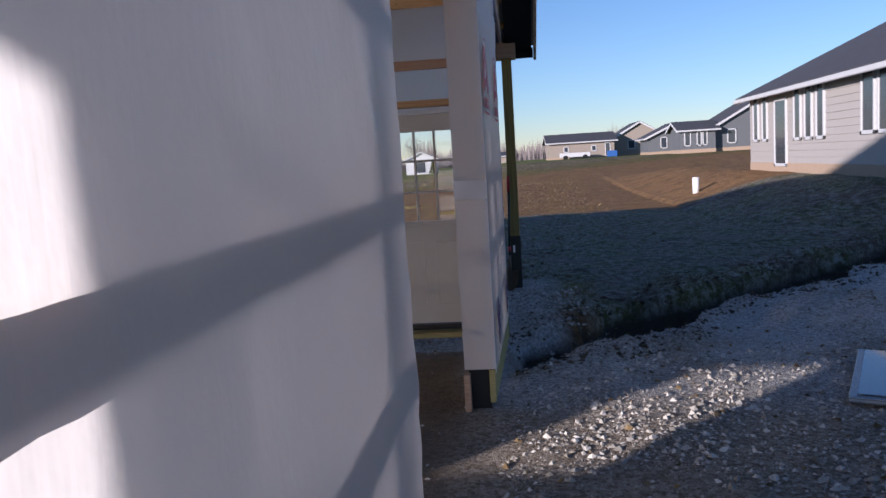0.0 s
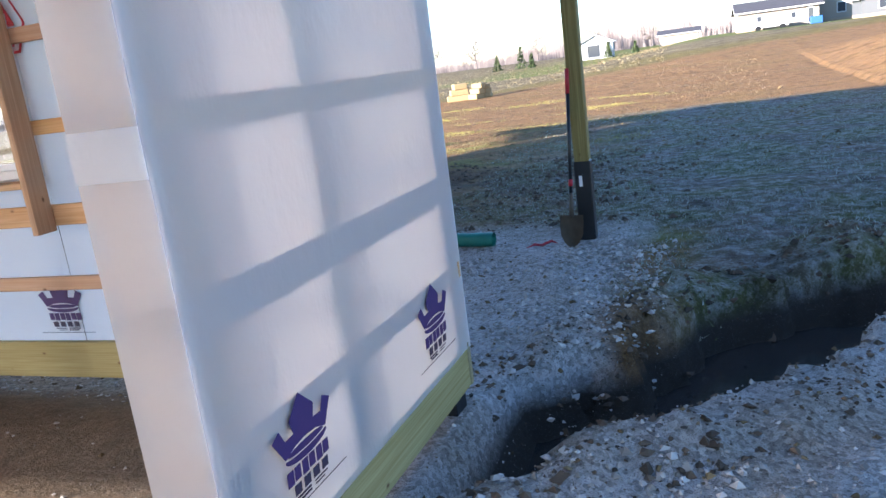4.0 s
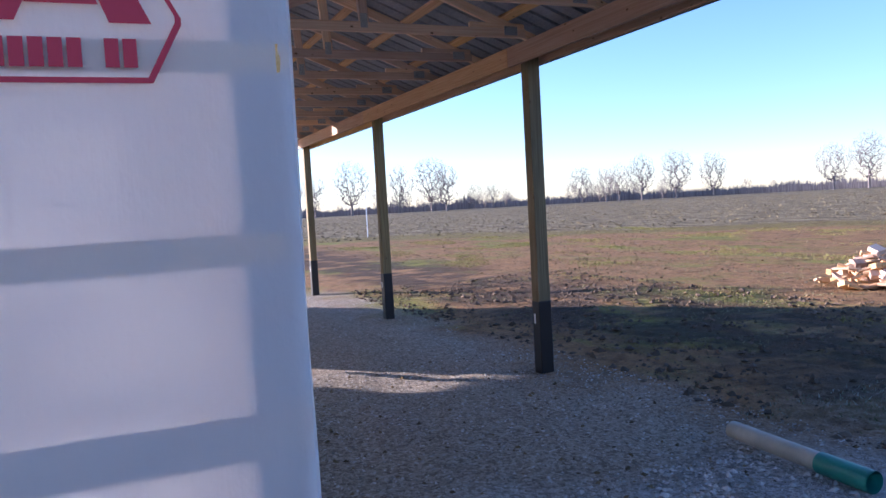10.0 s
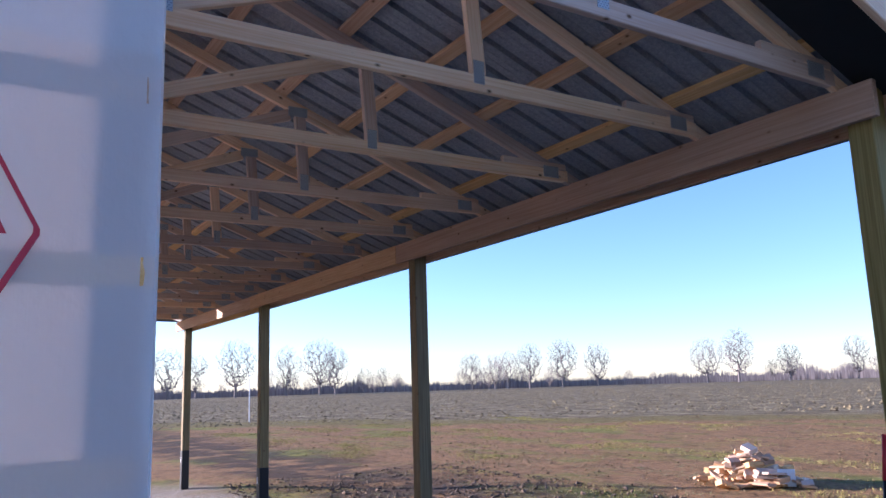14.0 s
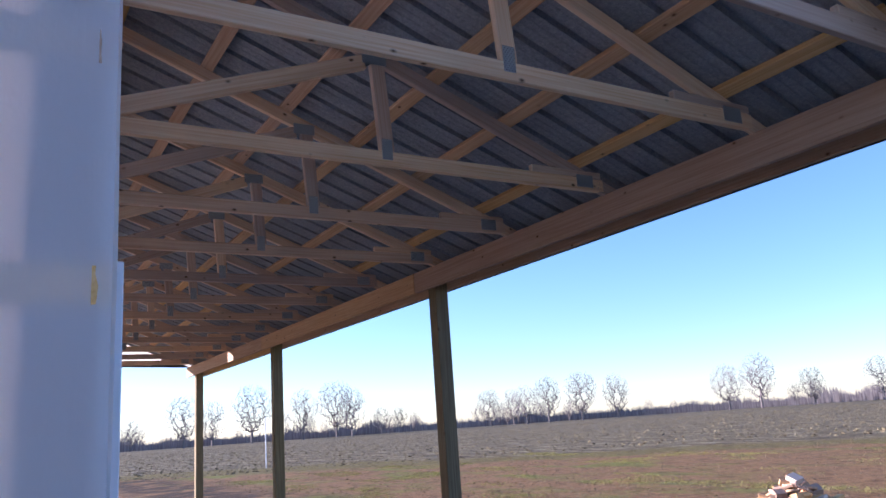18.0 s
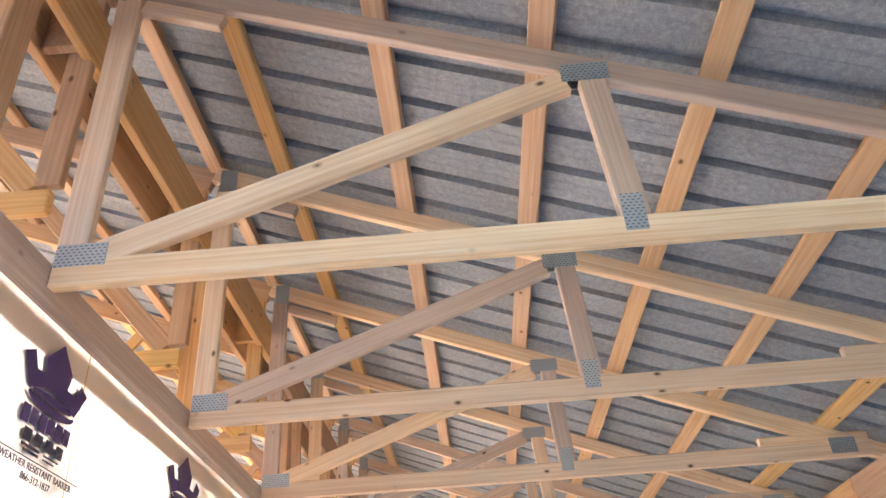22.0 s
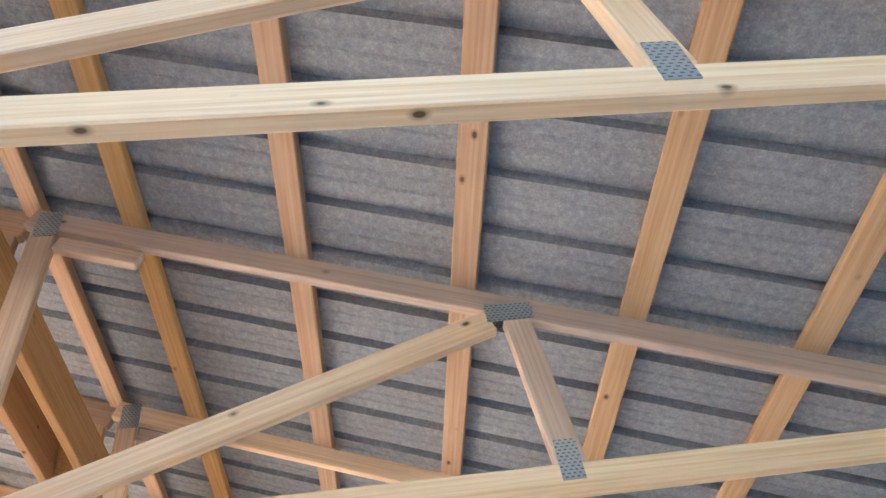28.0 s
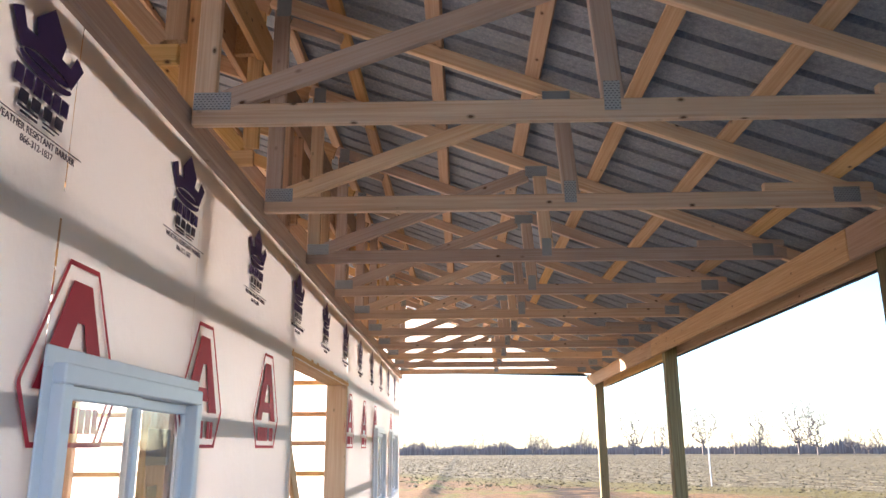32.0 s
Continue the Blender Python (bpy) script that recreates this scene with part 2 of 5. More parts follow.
def ground_material():
    n = Nodes("ground of gravel, soil and grass")
    p = n.place()
    sep = n.node("ShaderNodeSeparateXYZ", Vector=p)
    x, y = sep.outputs[0], sep.outputs[1]
    warp = n.math("MULTIPLY", n.math("SUBTRACT", n.noise(p, 0.55, 4), 0.5), 2.6)
    warp2 = n.math("MULTIPLY", n.math("SUBTRACT", n.noise(p, 0.06, 3), 0.5), 22.0)
    fine = n.noise(p, 38, 6, 0.75)
    mid = n.noise(p, 7, 5, 0.65)
    big = n.noise(p, 0.9, 4)
    peb = n.voronoi(p, 42, "Color")
    pebv = n.node("ShaderNodeSeparateColor", Color=peb).outputs[0]
    gravel = n.ramp(n.math("ADD", n.math("MULTIPLY", fine, 0.5), n.math("MULTIPLY", pebv, 0.5)),
                    (0.2, (0.32, 0.305, 0.28)), (0.5, (0.56, 0.54, 0.51)), (0.8, (0.72, 0.71, 0.69)))
    dusty = n.ramp(n.math("ADD", n.math("MULTIPLY", fine, 0.5), n.math("MULTIPLY", pebv, 0.5)),
                   (0.2, (0.18, 0.142, 0.104)), (0.5, (0.37, 0.31, 0.235)), (0.8, (0.54, 0.475, 0.39)))
    bare = n.math("DIVIDE", n.math("SUBTRACT", -0.9, n.math("ADD", x, n.math("MULTIPLY", warp, 0.9))), 1.2, clamp=True)
    bare = n.math("MAXIMUM", bare, n.math("DIVIDE", n.math("SUBTRACT", -1.2, n.math("ADD", y, n.math("MULTIPLY", warp, 0.9))), 1.2, clamp=True))
    bare = n.math("MAXIMUM", bare, n.math("MULTIPLY", n.ramp(big, (0.45, (0, 0, 0)), (0.66, (1, 1, 1))), 0.8))
    gravel = n.mix(bare, gravel, dusty)
    dirt = n.ramp(n.math("ADD", n.math("MULTIPLY", fine, 0.45), n.math("MULTIPLY", mid, 0.55)),
                  (0.3, (0.12, 0.086, 0.055)), (0.55, (0.26, 0.19, 0.125)), (0.75, (0.38, 0.29, 0.20)))
    soil = n.ramp(n.math("ADD", n.math("MULTIPLY", fine, 0.4), n.math("MULTIPLY", mid, 0.6)),
                  (0.3, (0.12, 0.062, 0.030)), (0.52, (0.34, 0.19, 0.080)), (0.72, (0.50, 0.31, 0.15)))
    grass = n.ramp(n.math("ADD", n.math("MULTIPLY", fine, 0.5), n.math("MULTIPLY", mid, 0.5)),
                   (0.3, (0.05, 0.05, 0.02)), (0.5, (0.15, 0.165, 0.04)), (0.72, (0.36, 0.34, 0.11)))
    frost = n.mix(n.ramp(n.math("ADD", n.math("MULTIPLY", mid, 0.6), n.math("MULTIPLY", fine, 0.4)), (0.46, (0, 0, 0)), (0.62, (1, 1, 1))), n.mix(n.ramp(big, (0.42, (0, 0, 0)), (0.6, (1, 1, 1))), n.mix(0.3, grass, (0.09, 0.075, 0.05)), (0.17, 0.13, 0.095)), (0.40, 0.41, 0.385))
    stub = n.noise(n.mapped(p, (0.35, 1.6, 1)), 1.0, 5, 0.7)
    field = n.ramp(n.math("ADD", n.math("MULTIPLY", stub, 0.6), n.math("MULTIPLY", mid, 0.4)),
                   (0.40, (0.05, 0.036, 0.022)), (0.50, (0.215, 0.165, 0.083)), (0.60, (0.46, 0.39, 0.225)))

    def above(v, edge, soft, w):
        return n.math("DIVIDE", n.math("SUBTRACT", n.math("ADD", v, w), edge), soft, clamp=True)

    def below(v, edge, soft, w):
        return n.math("DIVIDE", n.math("SUBTRACT", edge, n.math("ADD", v, w)), soft, clamp=True)

    # yard: soil with grass beyond the apron, ploughed field far to the west and north
    patchy = n.ramp(n.noise(n.mapped(p, (0.5, 1.0, 1)), 0.42, 5, 0.65), (0.50, (0, 0, 0)), (0.62, (1, 1, 1)))
    col = n.mix(patchy, soil, n.mix(0.5, grass, (0.30, 0.27, 0.05)))
    mud = n.math("MULTIPLY", n.math("MULTIPLY", above(y, 4.6, 0.8, warp), below(y, 9.5, 2.0, warp)), n.ramp(n.noise(p, 0.8, 4), (0.38, (0, 0, 0)), (0.50, (1, 1, 1))))
    col = n.mix(n.math("MULTIPLY", mud, 0.8), col, (0.045, 0.034, 0.026))
    lawn_soil = above(y, 14.5, 1.5, warp)
    east = above(x, -16.0, 6.0, warp)
    col = n.mix(n.math("MULTIPLY", n.math("MULTIPLY", lawn_soil, east), 0.85), col, soil)
    frosty = n.math("MULTIPLY", n.math("MULTIPLY", above(y, 2.6, 1.2, warp), below(y, 17.5, 1.0, warp)), above(x, -2.8, 3.0, warp))
    frosty = n.math("MAXIMUM", frosty, n.math("MULTIPLY", n.math("MULTIPLY", above(y, -3.0, 0.8, warp), below(y, 17.5, 1.0, warp)), above(x, 0.6, 0.5, warp)))
    col = n.mix(frosty, col, frost)
    edge_line = n.math("ADD", n.math("MULTIPLY", x, -0.62), n.math("MULTIPLY", y, 0.78))
    col = n.mix(above(edge_line, 33.0, 2.0, warp), col, n.mix(0.6, soil, grass))
    col = n.mix(above(edge_line, 37.0, 3.0, warp2), col, field)
    green = n.math("MULTIPLY", above(y, 62.0, 4.0, warp2), above(x, -30.0, 12.0, warp2))
    col = n.mix(green, col, n.mix(0.55, grass, (0.20, 0.24, 0.06)))
    clump = n.noise(n.mapped(p, (1.2, 1.2, 1)), 1.3, 9, 0.78)
    col = n.mix(1.0, col, n.ramp(clump, (0.36, (0.42, 0.40, 0.38)), (0.5, (0.95, 0.95, 0.95)), (0.64, (1.0, 1.0, 0.98))), "MULTIPLY")
    apron = n.math("MULTIPLY", n.math("MULTIPLY", below(y, 4.3, 1.0, warp), above(x, -15.5, 1.5, warp)), below(x, 9.0, 4.0, warp))
    small = n.math("MULTIPLY", warp, 0.35)
    lawn = n.math("MULTIPLY", above(x, 0.42, 0.25, small), above(n.math("SUBTRACT", y, x), -0.7, 0.35, small))
    col = n.mix(n.math("MULTIPLY", apron, n.math("SUBTRACT", 1.0, lawn)), col, gravel)
    inside = n.math("MULTIPLY", below(x, -0.1, 0.35, n.math("MULTIPLY", warp, 0.2)), below(y, -0.02, 0.1, 0.0))
    inside = n.math("MULTIPLY", inside, above(x, -14.6, 0.2, 0.0))
    col = n.mix(n.math("MULTIPLY", inside, 0.85), col, dirt)
    # colour turns dark brown from 0.10 to 0.24 m below zero
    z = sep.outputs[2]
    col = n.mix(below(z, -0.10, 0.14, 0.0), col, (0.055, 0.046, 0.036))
    grit = n.noise(p, 120, 3, 0.8)
    col = n.mix(n.ramp(grit, (0.36, (0.75, 0.75, 0.75)), (0.48, (0, 0, 0))), col, (0.07, 0.06, 0.05))
    col = n.mix(n.ramp(grit, (0.60, (0, 0, 0)), (0.74, (0.6, 0.6, 0.6))), col, (0.52, 0.49, 0.45))
    hgt = n.math("ADD", n.math("ADD", n.math("MULTIPLY", fine, 0.7), mid), n.math("MULTIPLY", grit, 0.25))
    return n.done(col, 0.95, n.bump(hgt, 1.0, 0.035), spec=0.12)


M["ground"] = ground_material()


def stone_material(name, a, b):
    n = Nodes(name)
    r = n.node("ShaderNodeNewGeometry").outputs["Random Per Island"]
    return n.done(n.mix(r, a, b), 0.9, n.bump(n.noise(n.place(), 90, 4), 0.4, 0.004), spec=0.2)


M["stone"] = stone_material("crushed stone", (0.20, 0.18, 0.15), (0.62, 0.59, 0.54))
M["clod"] = stone_material("soil clods", (0.06, 0.045, 0.032), (0.17, 0.12, 0.08))
M["blade"] = stone_material("winter grass", (0.07, 0.08, 0.025), (0.30, 0.29, 0.16))
M["yard_clod"] = stone_material("bare soil clods", (0.085, 0.058, 0.03), (0.24, 0.17, 0.085))
M["evergreen"] = stone_material("evergreen foliage", (0.03, 0.05, 0.02), (0.10, 0.13, 0.06))
M["sun_blade"] = stone_material("yellow winter grass", (0.15, 0.15, 0.035), (0.42, 0.36, 0.12))
M["frost_blade"] = stone_material("frosted grass", (0.10, 0.11, 0.045), (0.46, 0.49, 0.42))
M["bark"] = stone_material("grey bark", (0.17, 0.145, 0.135), (0.26, 0.225, 0.21))
# distance haze is put into the pale grey of twigs and brush
M["twig"] = stone_material("bare twigs", (0.20, 0.165, 0.155), (0.31, 0.265, 0.25))
M["brush"] = stone_material("far brush", (0.17, 0.145, 0.14), (0.32, 0.28, 0.265))
M["chip"] = stone_material("field stubble", (0.09, 0.066, 0.034), (0.34, 0.275, 0.15))


def water_material():
    n = Nodes("muddy water")
    w = n.noise(n.place(), 9, 3)
    return n.done((0.045, 0.04, 0.035), 0.06, n.bump(w, 0.05, 0.01), spec=0.6)


M["water"] = water_material()

# ---- building helpers ----
WORLD_OF = {}


def thing(name, at, label, category, group="", kind=""):
    """A top-level Empty at the base of a thing."""
    ob = new(name)
    ob.empty_display_size = 0.1
    ob.matrix_basis = Matrix.Translation(at)
    WORLD_OF[ob] = ob.matrix_basis.copy()
    return tagged(ob, label, category, group, kind)


def set_world(ob, m, parent=None):
    WORLD_OF[ob] = m.copy()
    if parent is not None:
        ob.parent = parent
        ob.matrix_basis = WORLD_OF[parent].inverted() @ m
    else:
        ob.matrix_basis = m
    return ob


def part(name, bm, material, parent=None, label="", m=None, smooth=False):
    """Links a bmesh as one mesh object, under a thing or a part."""
    if isinstance(bm, bpy.types.Mesh):
        me = bm
    else:
        me = bpy.data.meshes.new(name)
        bm.to_mesh(me)
        bm.free()
        me.materials.append(material)
        if smooth:
            me.shade_smooth()
    ob = new(name, me)
    set_world(ob, m if m is not None else Matrix.Identity(4), parent)
    if label:
        ob["label"] = label
    return ob


def box(sx, sy, sz, bevel=0.004, bm=None, at=(0, 0, 0), rot=None):
    """A bevelled box centred on a place, in a new or given bmesh."""
    own = bmesh.new()
    bmesh.ops.create_cube(own, size=1.0)
    bmesh.ops.scale(own, vec=(sx, sy, sz), verts=own.verts)
    if bevel:
        bmesh.ops.bevel(own, geom=own.edges[:], offset=min(bevel, 0.4 * min(sx, sy, sz)), segments=1, affect="EDGES")
    m = Matrix.Translation(at)
    if rot is not None:
        m = m @ rot
    bmesh.ops.transform(own, matrix=m, verts=own.verts)
    if bm is None:
        return own
    me = bpy.data.meshes.new("tmp")
    own.to_mesh(me)
    own.free()
    bm.from_mesh(me)
    bpy.data.meshes.remove(me)
    return bm


def along(p, q, up=(0, 0, 1)):
    """A pose at the middle of p-q whose x runs along it and whose z is nearest to up."""
    p, q = Vector(p), Vector(q)
    x = (q - p).normalized()
    y = Vector(up).cross(x)
    if y.length < 1e-4:
        y = Vector((0, 1, 0)).cross(x)
    y.normalize()
    z = x.cross(y)
    m = Matrix((x, y, z)).transposed().to_4x4()
    return Matrix.Translation((p + q) / 2) @ m


def timber(name, p, q, w, h, material, parent, label="", up=(0, 0, 1), bevel=0.004):
    """A straight piece of timber from p to q: w wide, h high."""
    length = (Vector(q) - Vector(p)).length
    return part(name, box(length, w, h, bevel), material, parent, label, along(p, q, up))


def tube(points, radius, sides=8, bm=None, cap=True):
    """A round bar along points; radius may be a list."""
    bm = bm if bm is not None else bmesh.new()
    pts = [Vector(v) for v in points]
    rs = radius if isinstance(radius, (list, tuple)) else [radius] * len(pts)
    rings = []
    for i, v in enumerate(pts):
        d = (pts[min(i + 1, len(pts) - 1)] - pts[max(i - 1, 0)]).normalized()
        s = d.orthogonal().normalized()
        u = d.cross(s)
        rings.append([bm.verts.new(v + rs[i] * (math.cos(a) * s + math.sin(a) * u)) for a in [2 * math.pi * k / sides for k in range(sides)]])
    for a, b in zip(rings, rings[1:]):
        for k in range(sides):
            bm.faces.new((a[k], a[(k + 1) % sides], b[(k + 1) % sides], b[k]))
    if cap:
        bm.faces.new(rings[0][::-1])
        bm.faces.new(rings[-1])
    return bm


def prism(outline, depth, bm=None):
    """A flat outline in xy, given a depth in z."""
    bm = bm if bm is not None else bmesh.new()
    lo = [bm.verts.new((x, y, 0)) for x, y in outline]
    hi = [bm.verts.new((x, y, depth)) for x, y in outline]
    n = len(outline)
    bm.faces.new(lo[::-1])
    bm.faces.new(hi)
    for i in range(n):
        bm.faces.new((lo[i], lo[(i + 1) % n], hi[(i + 1) % n], hi[i]))
    return bm


def rand(a, b):
    return random.uniform(a, b)


# ---- plan ----
BACK = -14.55       # rear wall
SOUTH = -9.3        # far side wall
SLOPE = 0.385
TRUSS_X = [0.0, -0.888] + [-2.095 - 1.19 * i for i in range(11)]
POST_X = [0.09, -4.655, -9.443, -14.18]
POST_Y = 3.51
OPEN_NEAR, OPEN_FAR = -4.93, -2.04
FRONT_X, NEAR_X = 0.005, -0.15   # face of the wall beyond and before the opening
EAVE_Z = 3.385


def roof_z(y):
    """Height of the rafters' top edge."""
    ridge = (SOUTH + 0.0) / 2
    return 4.736 - SLOPE * (abs(y - ridge) + ridge)


# ---- ground ----
TRENCH = [(-0.6, -0.75), (-0.1, -0.5), (0.4, -0.2), (0.85, 0.15), (1.2, 0.75), (1.65, 1.5), (2.4, 2.15), (3.4, 3.0), (5.2, 4.7), (9, 8.6), (13, 13)]


def seg_dist(x, y, pts):
    best = 1e9
    for (ax, ay), (bx, by) in zip(pts, pts[1:]):
        dx, dy = bx - ax, by - ay
        k = max(0, min(1, ((x - ax) * dx + (y - ay) * dy) / (dx * dx + dy * dy)))
        best = min(best, math.hypot(x - ax - k * dx, y - ay - k * dy))
    return best


def smooth01(v):
    v = max(0.0, min(1.0, v))
    return v * v * (3 - 2 * v)


def ground_z(x, y):
    z = 0.0
    far = math.hypot(x + 4, y)
    near = max(0.0, 1 - far / 60)
    if near > 0:
        z += near * 0.05 * noise.noise((x * 0.5, y * 0.5, 3.1)) + near * 0.022 * noise.noise((x * 2.1, y * 2.1, 7.7))
        z += near * 0.006 * noise.noise((x * 6.3, y * 6.3, 1.2))
    if -3 < x < 14 and -3 < y < 14:
        wob = 0.22 * noise.noise((x * 1.5, y * 1.5, 9.2)) + 0.11 * noise.noise((x * 4.3, y * 4.3, 2.2)) + 0.05 * noise.noise((x * 11, y * 11, 6.2))
        d = seg_dist(x, y, TRENCH) + wob
        fade = smooth01((x - 0.02) / 0.3)
        z -= (0.56 + 0.03 * noise.noise((x * 3.1, y * 3.1, 14))) * fade * (1 - smooth01((d - 0.36) / 0.14))
        z += 0.17 * fade * math.exp(-((d - 0.72) / 0.26) ** 2) * max(0.0, 0.35 + noise.noise((x * 1.1, y * 1.1, 5)) + 0.4 * noise.noise((x * 5, y * 5, 3)))
        z += 0.035 * fade * math.exp(-(d / 1.2) ** 2) * noise.noise((x * 8, y * 8, 21))
        z += 0.30 * fade * math.exp(-((x - 3.4) ** 2 + (y - 0.9) ** 2) / 0.7) * (0.8 + 0.6 * noise.noise((x * 3, y * 3, 8)))
    if y < 0.3 and far < 60:
        z += 0.075 * smooth01((0.3 - y) / 1.2)
    if x < 0 and -3.2 < y < 0:
        z += 0.11 * math.exp(-((y + 0.75) / 0.5) ** 2) * smooth01(-x - 0.6) * (0.6 + noise.noise((x * 0.8, y, 4)))
    if -14 < x < -3 and 4.2 < y < 10:
        z += 0.06 * abs(noise.noise((x * 2.6, y * 2.6, 11))) * smooth01((y - 4.2) / 1.0)
    if y > 14:
        z += 1.3 * smooth01((y - 24) / 40) * smooth01((x + 14) / 16) * (1 - smooth01((y - 120) / 200))
    if x > 5 and y > 5:
        z += 0.85 * smooth01((x - 4.2) / 4.4) * smooth01((y - 7) / 5) * (1 - smooth01((y - 30) / 12)) * (1 - smooth01((x - 40) / 60))
    return z


def lines(core_a, core_b, step, grow, end_a, end_b):
    v = []
    x = core_a
    while x < core_b + 1e-6:
        v.append(x)
        x += step
    s, x = step, core_b
    while x < end_b:
        s *= grow
        x += s
        v.append(x)
    s, x = step, core_a
    while x > end_a:
        s *= grow
        x -= s
        v.insert(0, x)
    return v


def build_ground():
    xs = lines(-6.0, 5.0, 0.085, 1.06, -2500, 2500)
    ys = lines(-4.0, 6.0, 0.085, 1.06, -2500, 2500)
    nx = len(xs)
    verts = [(x, y, ground_z(x, y)) for y in ys for x in xs]
    faces = [(j * nx + i, j * nx + i + 1, (j + 1) * nx + i + 1, (j + 1) * nx + i) for j in range(len(ys) - 1) for i in range(nx - 1)]
    me = bpy.data.meshes.new("ground")
    me.from_pydata(verts, [], faces)
    me.shade_smooth()
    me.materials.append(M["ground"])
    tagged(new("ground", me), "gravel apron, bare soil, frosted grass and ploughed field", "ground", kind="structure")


build_ground()
water = part("water", box(3.2, 3.0, 0.02, 0), M["water"], None, "", pose(1.2, 0.7, -0.43))
tagged(water, "still muddy water in the bottom of the trench", "water", kind="structure")

# ---- wrapped walls ----
WALL_Y = -0.04


def sheet(name, frame_m, u0, u1, v0, v1, parent, label="", step=0.12, sag=0.007, seed=0.0, material=None, folds=0.0):
    """A wrinkled sheet of wrap in a wall's own u-v plane; frame_m maps (u, v, out) to the world."""
    nu, nv = max(2, int((u1 - u0) / step)), max(2, int((v1 - v0) / step))
    verts, faces = [], []
    for j in range(nv + 1):
        for i in range(nu + 1):
            u, v = u0 + (u1 - u0) * i / nu, v0 + (v1 - v0) * j / nv
            w = sag * noise.noise((u * 2.3 + seed, v * 1.1, seed)) + 0.6 * sag * noise.noise((u * 7 + seed, v * 2.5, seed + 4)) + sag
            if folds:
                d = u * 0.86 + v * 0.5
                w += folds * (max(0.0, noise.noise((d * 4.2, v * 0.35, seed + 9))) ** 1.5 + 0.3 * abs(noise.noise((d * 11, v * 0.8, seed + 2))))
            verts.append((u, v, w))
    for j in range(nv):
        for i in range(nu):
            k = j * (nu + 1) + i
            faces.append((k, k + 1, k + nu + 2, k + nu + 1))
    me = bpy.data.meshes.new(name)
    me.from_pydata(verts, [], faces)
    me.shade_smooth()
    me.materials.append(material or M["wrap"])
    return part(name, me, None, parent, label, frame_m)


# u along the wall, v up, w outward
FRONT = Matrix.Translation((FRONT_X + 0.03, 0, 0)) @ Matrix.Rotation(-math.atan(0.03), 4, "Z") @ Matrix(((0, 0, 1, 0), (1, 0, 0, 0), (0, 1, 0, 0), (0, 0, 0, 1)))
FRONT_NEAR = Matrix(((0, 0, 1, NEAR_X), (1, 0, 0, 0), (0, 1, 0, 0), (0, 0, 0, 1)))
NORTH = Matrix(((-1, 0, 0, 0), (0, 0, 1, WALL_Y), (0, 1, 0, 0), (0, 0, 0, 1)))
REAR = Matrix(((0, 0, -1, BACK), (-1, 0, 0, 0), (0, 1, 0, 0), (0, 0, 0, 1)))
FARSIDE = Matrix(((1, 0, 0, 0), (0, 0, -1, SOUTH), (0, 1, 0, 0), (0, 0, 0, 1)))


def around(u0, u1, v0, v1, holes):
    """Rectangles of a wall left over round its holes (which do not overlap in u)."""
    out, u = [], u0
    for a, b, c, d in sorted(holes):
        if a > u:
            out.append((u, a, v0, v1))
        if c > v0:
            out.append((a, b, v0, c))
        if d < v1:
            out.append((a, b, d, v1))
        u = b
    if u < u1:
        out.append((u, u1, v0, v1))
    return out


GIRTS = [0.745, 1.17, 1.69, 2.21, 2.72, 3.28]


def wall(name, label, frame_m, u0, u1, v1, holes, posts, seed, skirt=True, sag=0.007, cloth="wrap", folds=0.0):
    """A post-frame wall: posts, girts between and outside them, skirt board and wrap."""
    w = thing(name, frame_m @ Vector((u0, 0, 0)), label, "wall", kind="structure")
    for r in around(u0, u1, 0.33, v1, holes):
        sheet("house_wrap", frame_m, *r, w, seed=seed + r[0], sag=sag, material=M[cloth], folds=folds, step=0.05 if folds else 0.12)

    def bar(nm, ua, va, ub, vb, wa, wide, high, mat):
        p, q = frame_m @ Vector((ua, va, wa)), frame_m @ Vector((ub, vb, wa))
        out = (frame_m.to_3x3() @ Vector((0, 0, 1)))
        m = along(p, q, (0, 0, 1) if abs(ua - ub) > abs(va - vb) else tuple(out))
        sz = (wide, high) if abs(ua - ub) > abs(va - vb) else (high, wide)
        return part(nm, box((q - p).length, sz[0], sz[1]), mat, w, "", m)

    for z in GIRTS:
        cuts = sorted([(a, b) for a, b, c, d in holes if c - 0.02 < z < d + 0.02])
        u = u0
        for a, b in cuts + [(u1, u1)]:
            if a - u > 0.1:
                bar("girt", u, z, a, z, -0.022, 0.038, 0.125 if z == 1.17 else 0.085, M["purlin"])
            u = max(u, b)
    if skirt:
        u = u0
        for a, b, c, d in sorted([h for h in holes if h[2] < 0.30]) + [(u1, u1, 0, 0)]:
            if a - u > 0.05:
                bar("skirt_board", u, 0.245, a, 0.245, -0.024, 0.042, 0.235, M["skirt"])
            u = b
    for u in posts:
        post = bar("post", u, 0.55, u, v1, -0.115, 0.14, 0.13, M["beam"])
        foot = bar("post_sleeve", u, -0.35, u, 0.70, -0.115, 0.148, 0.138, M["sleeve"])
    return w, bar


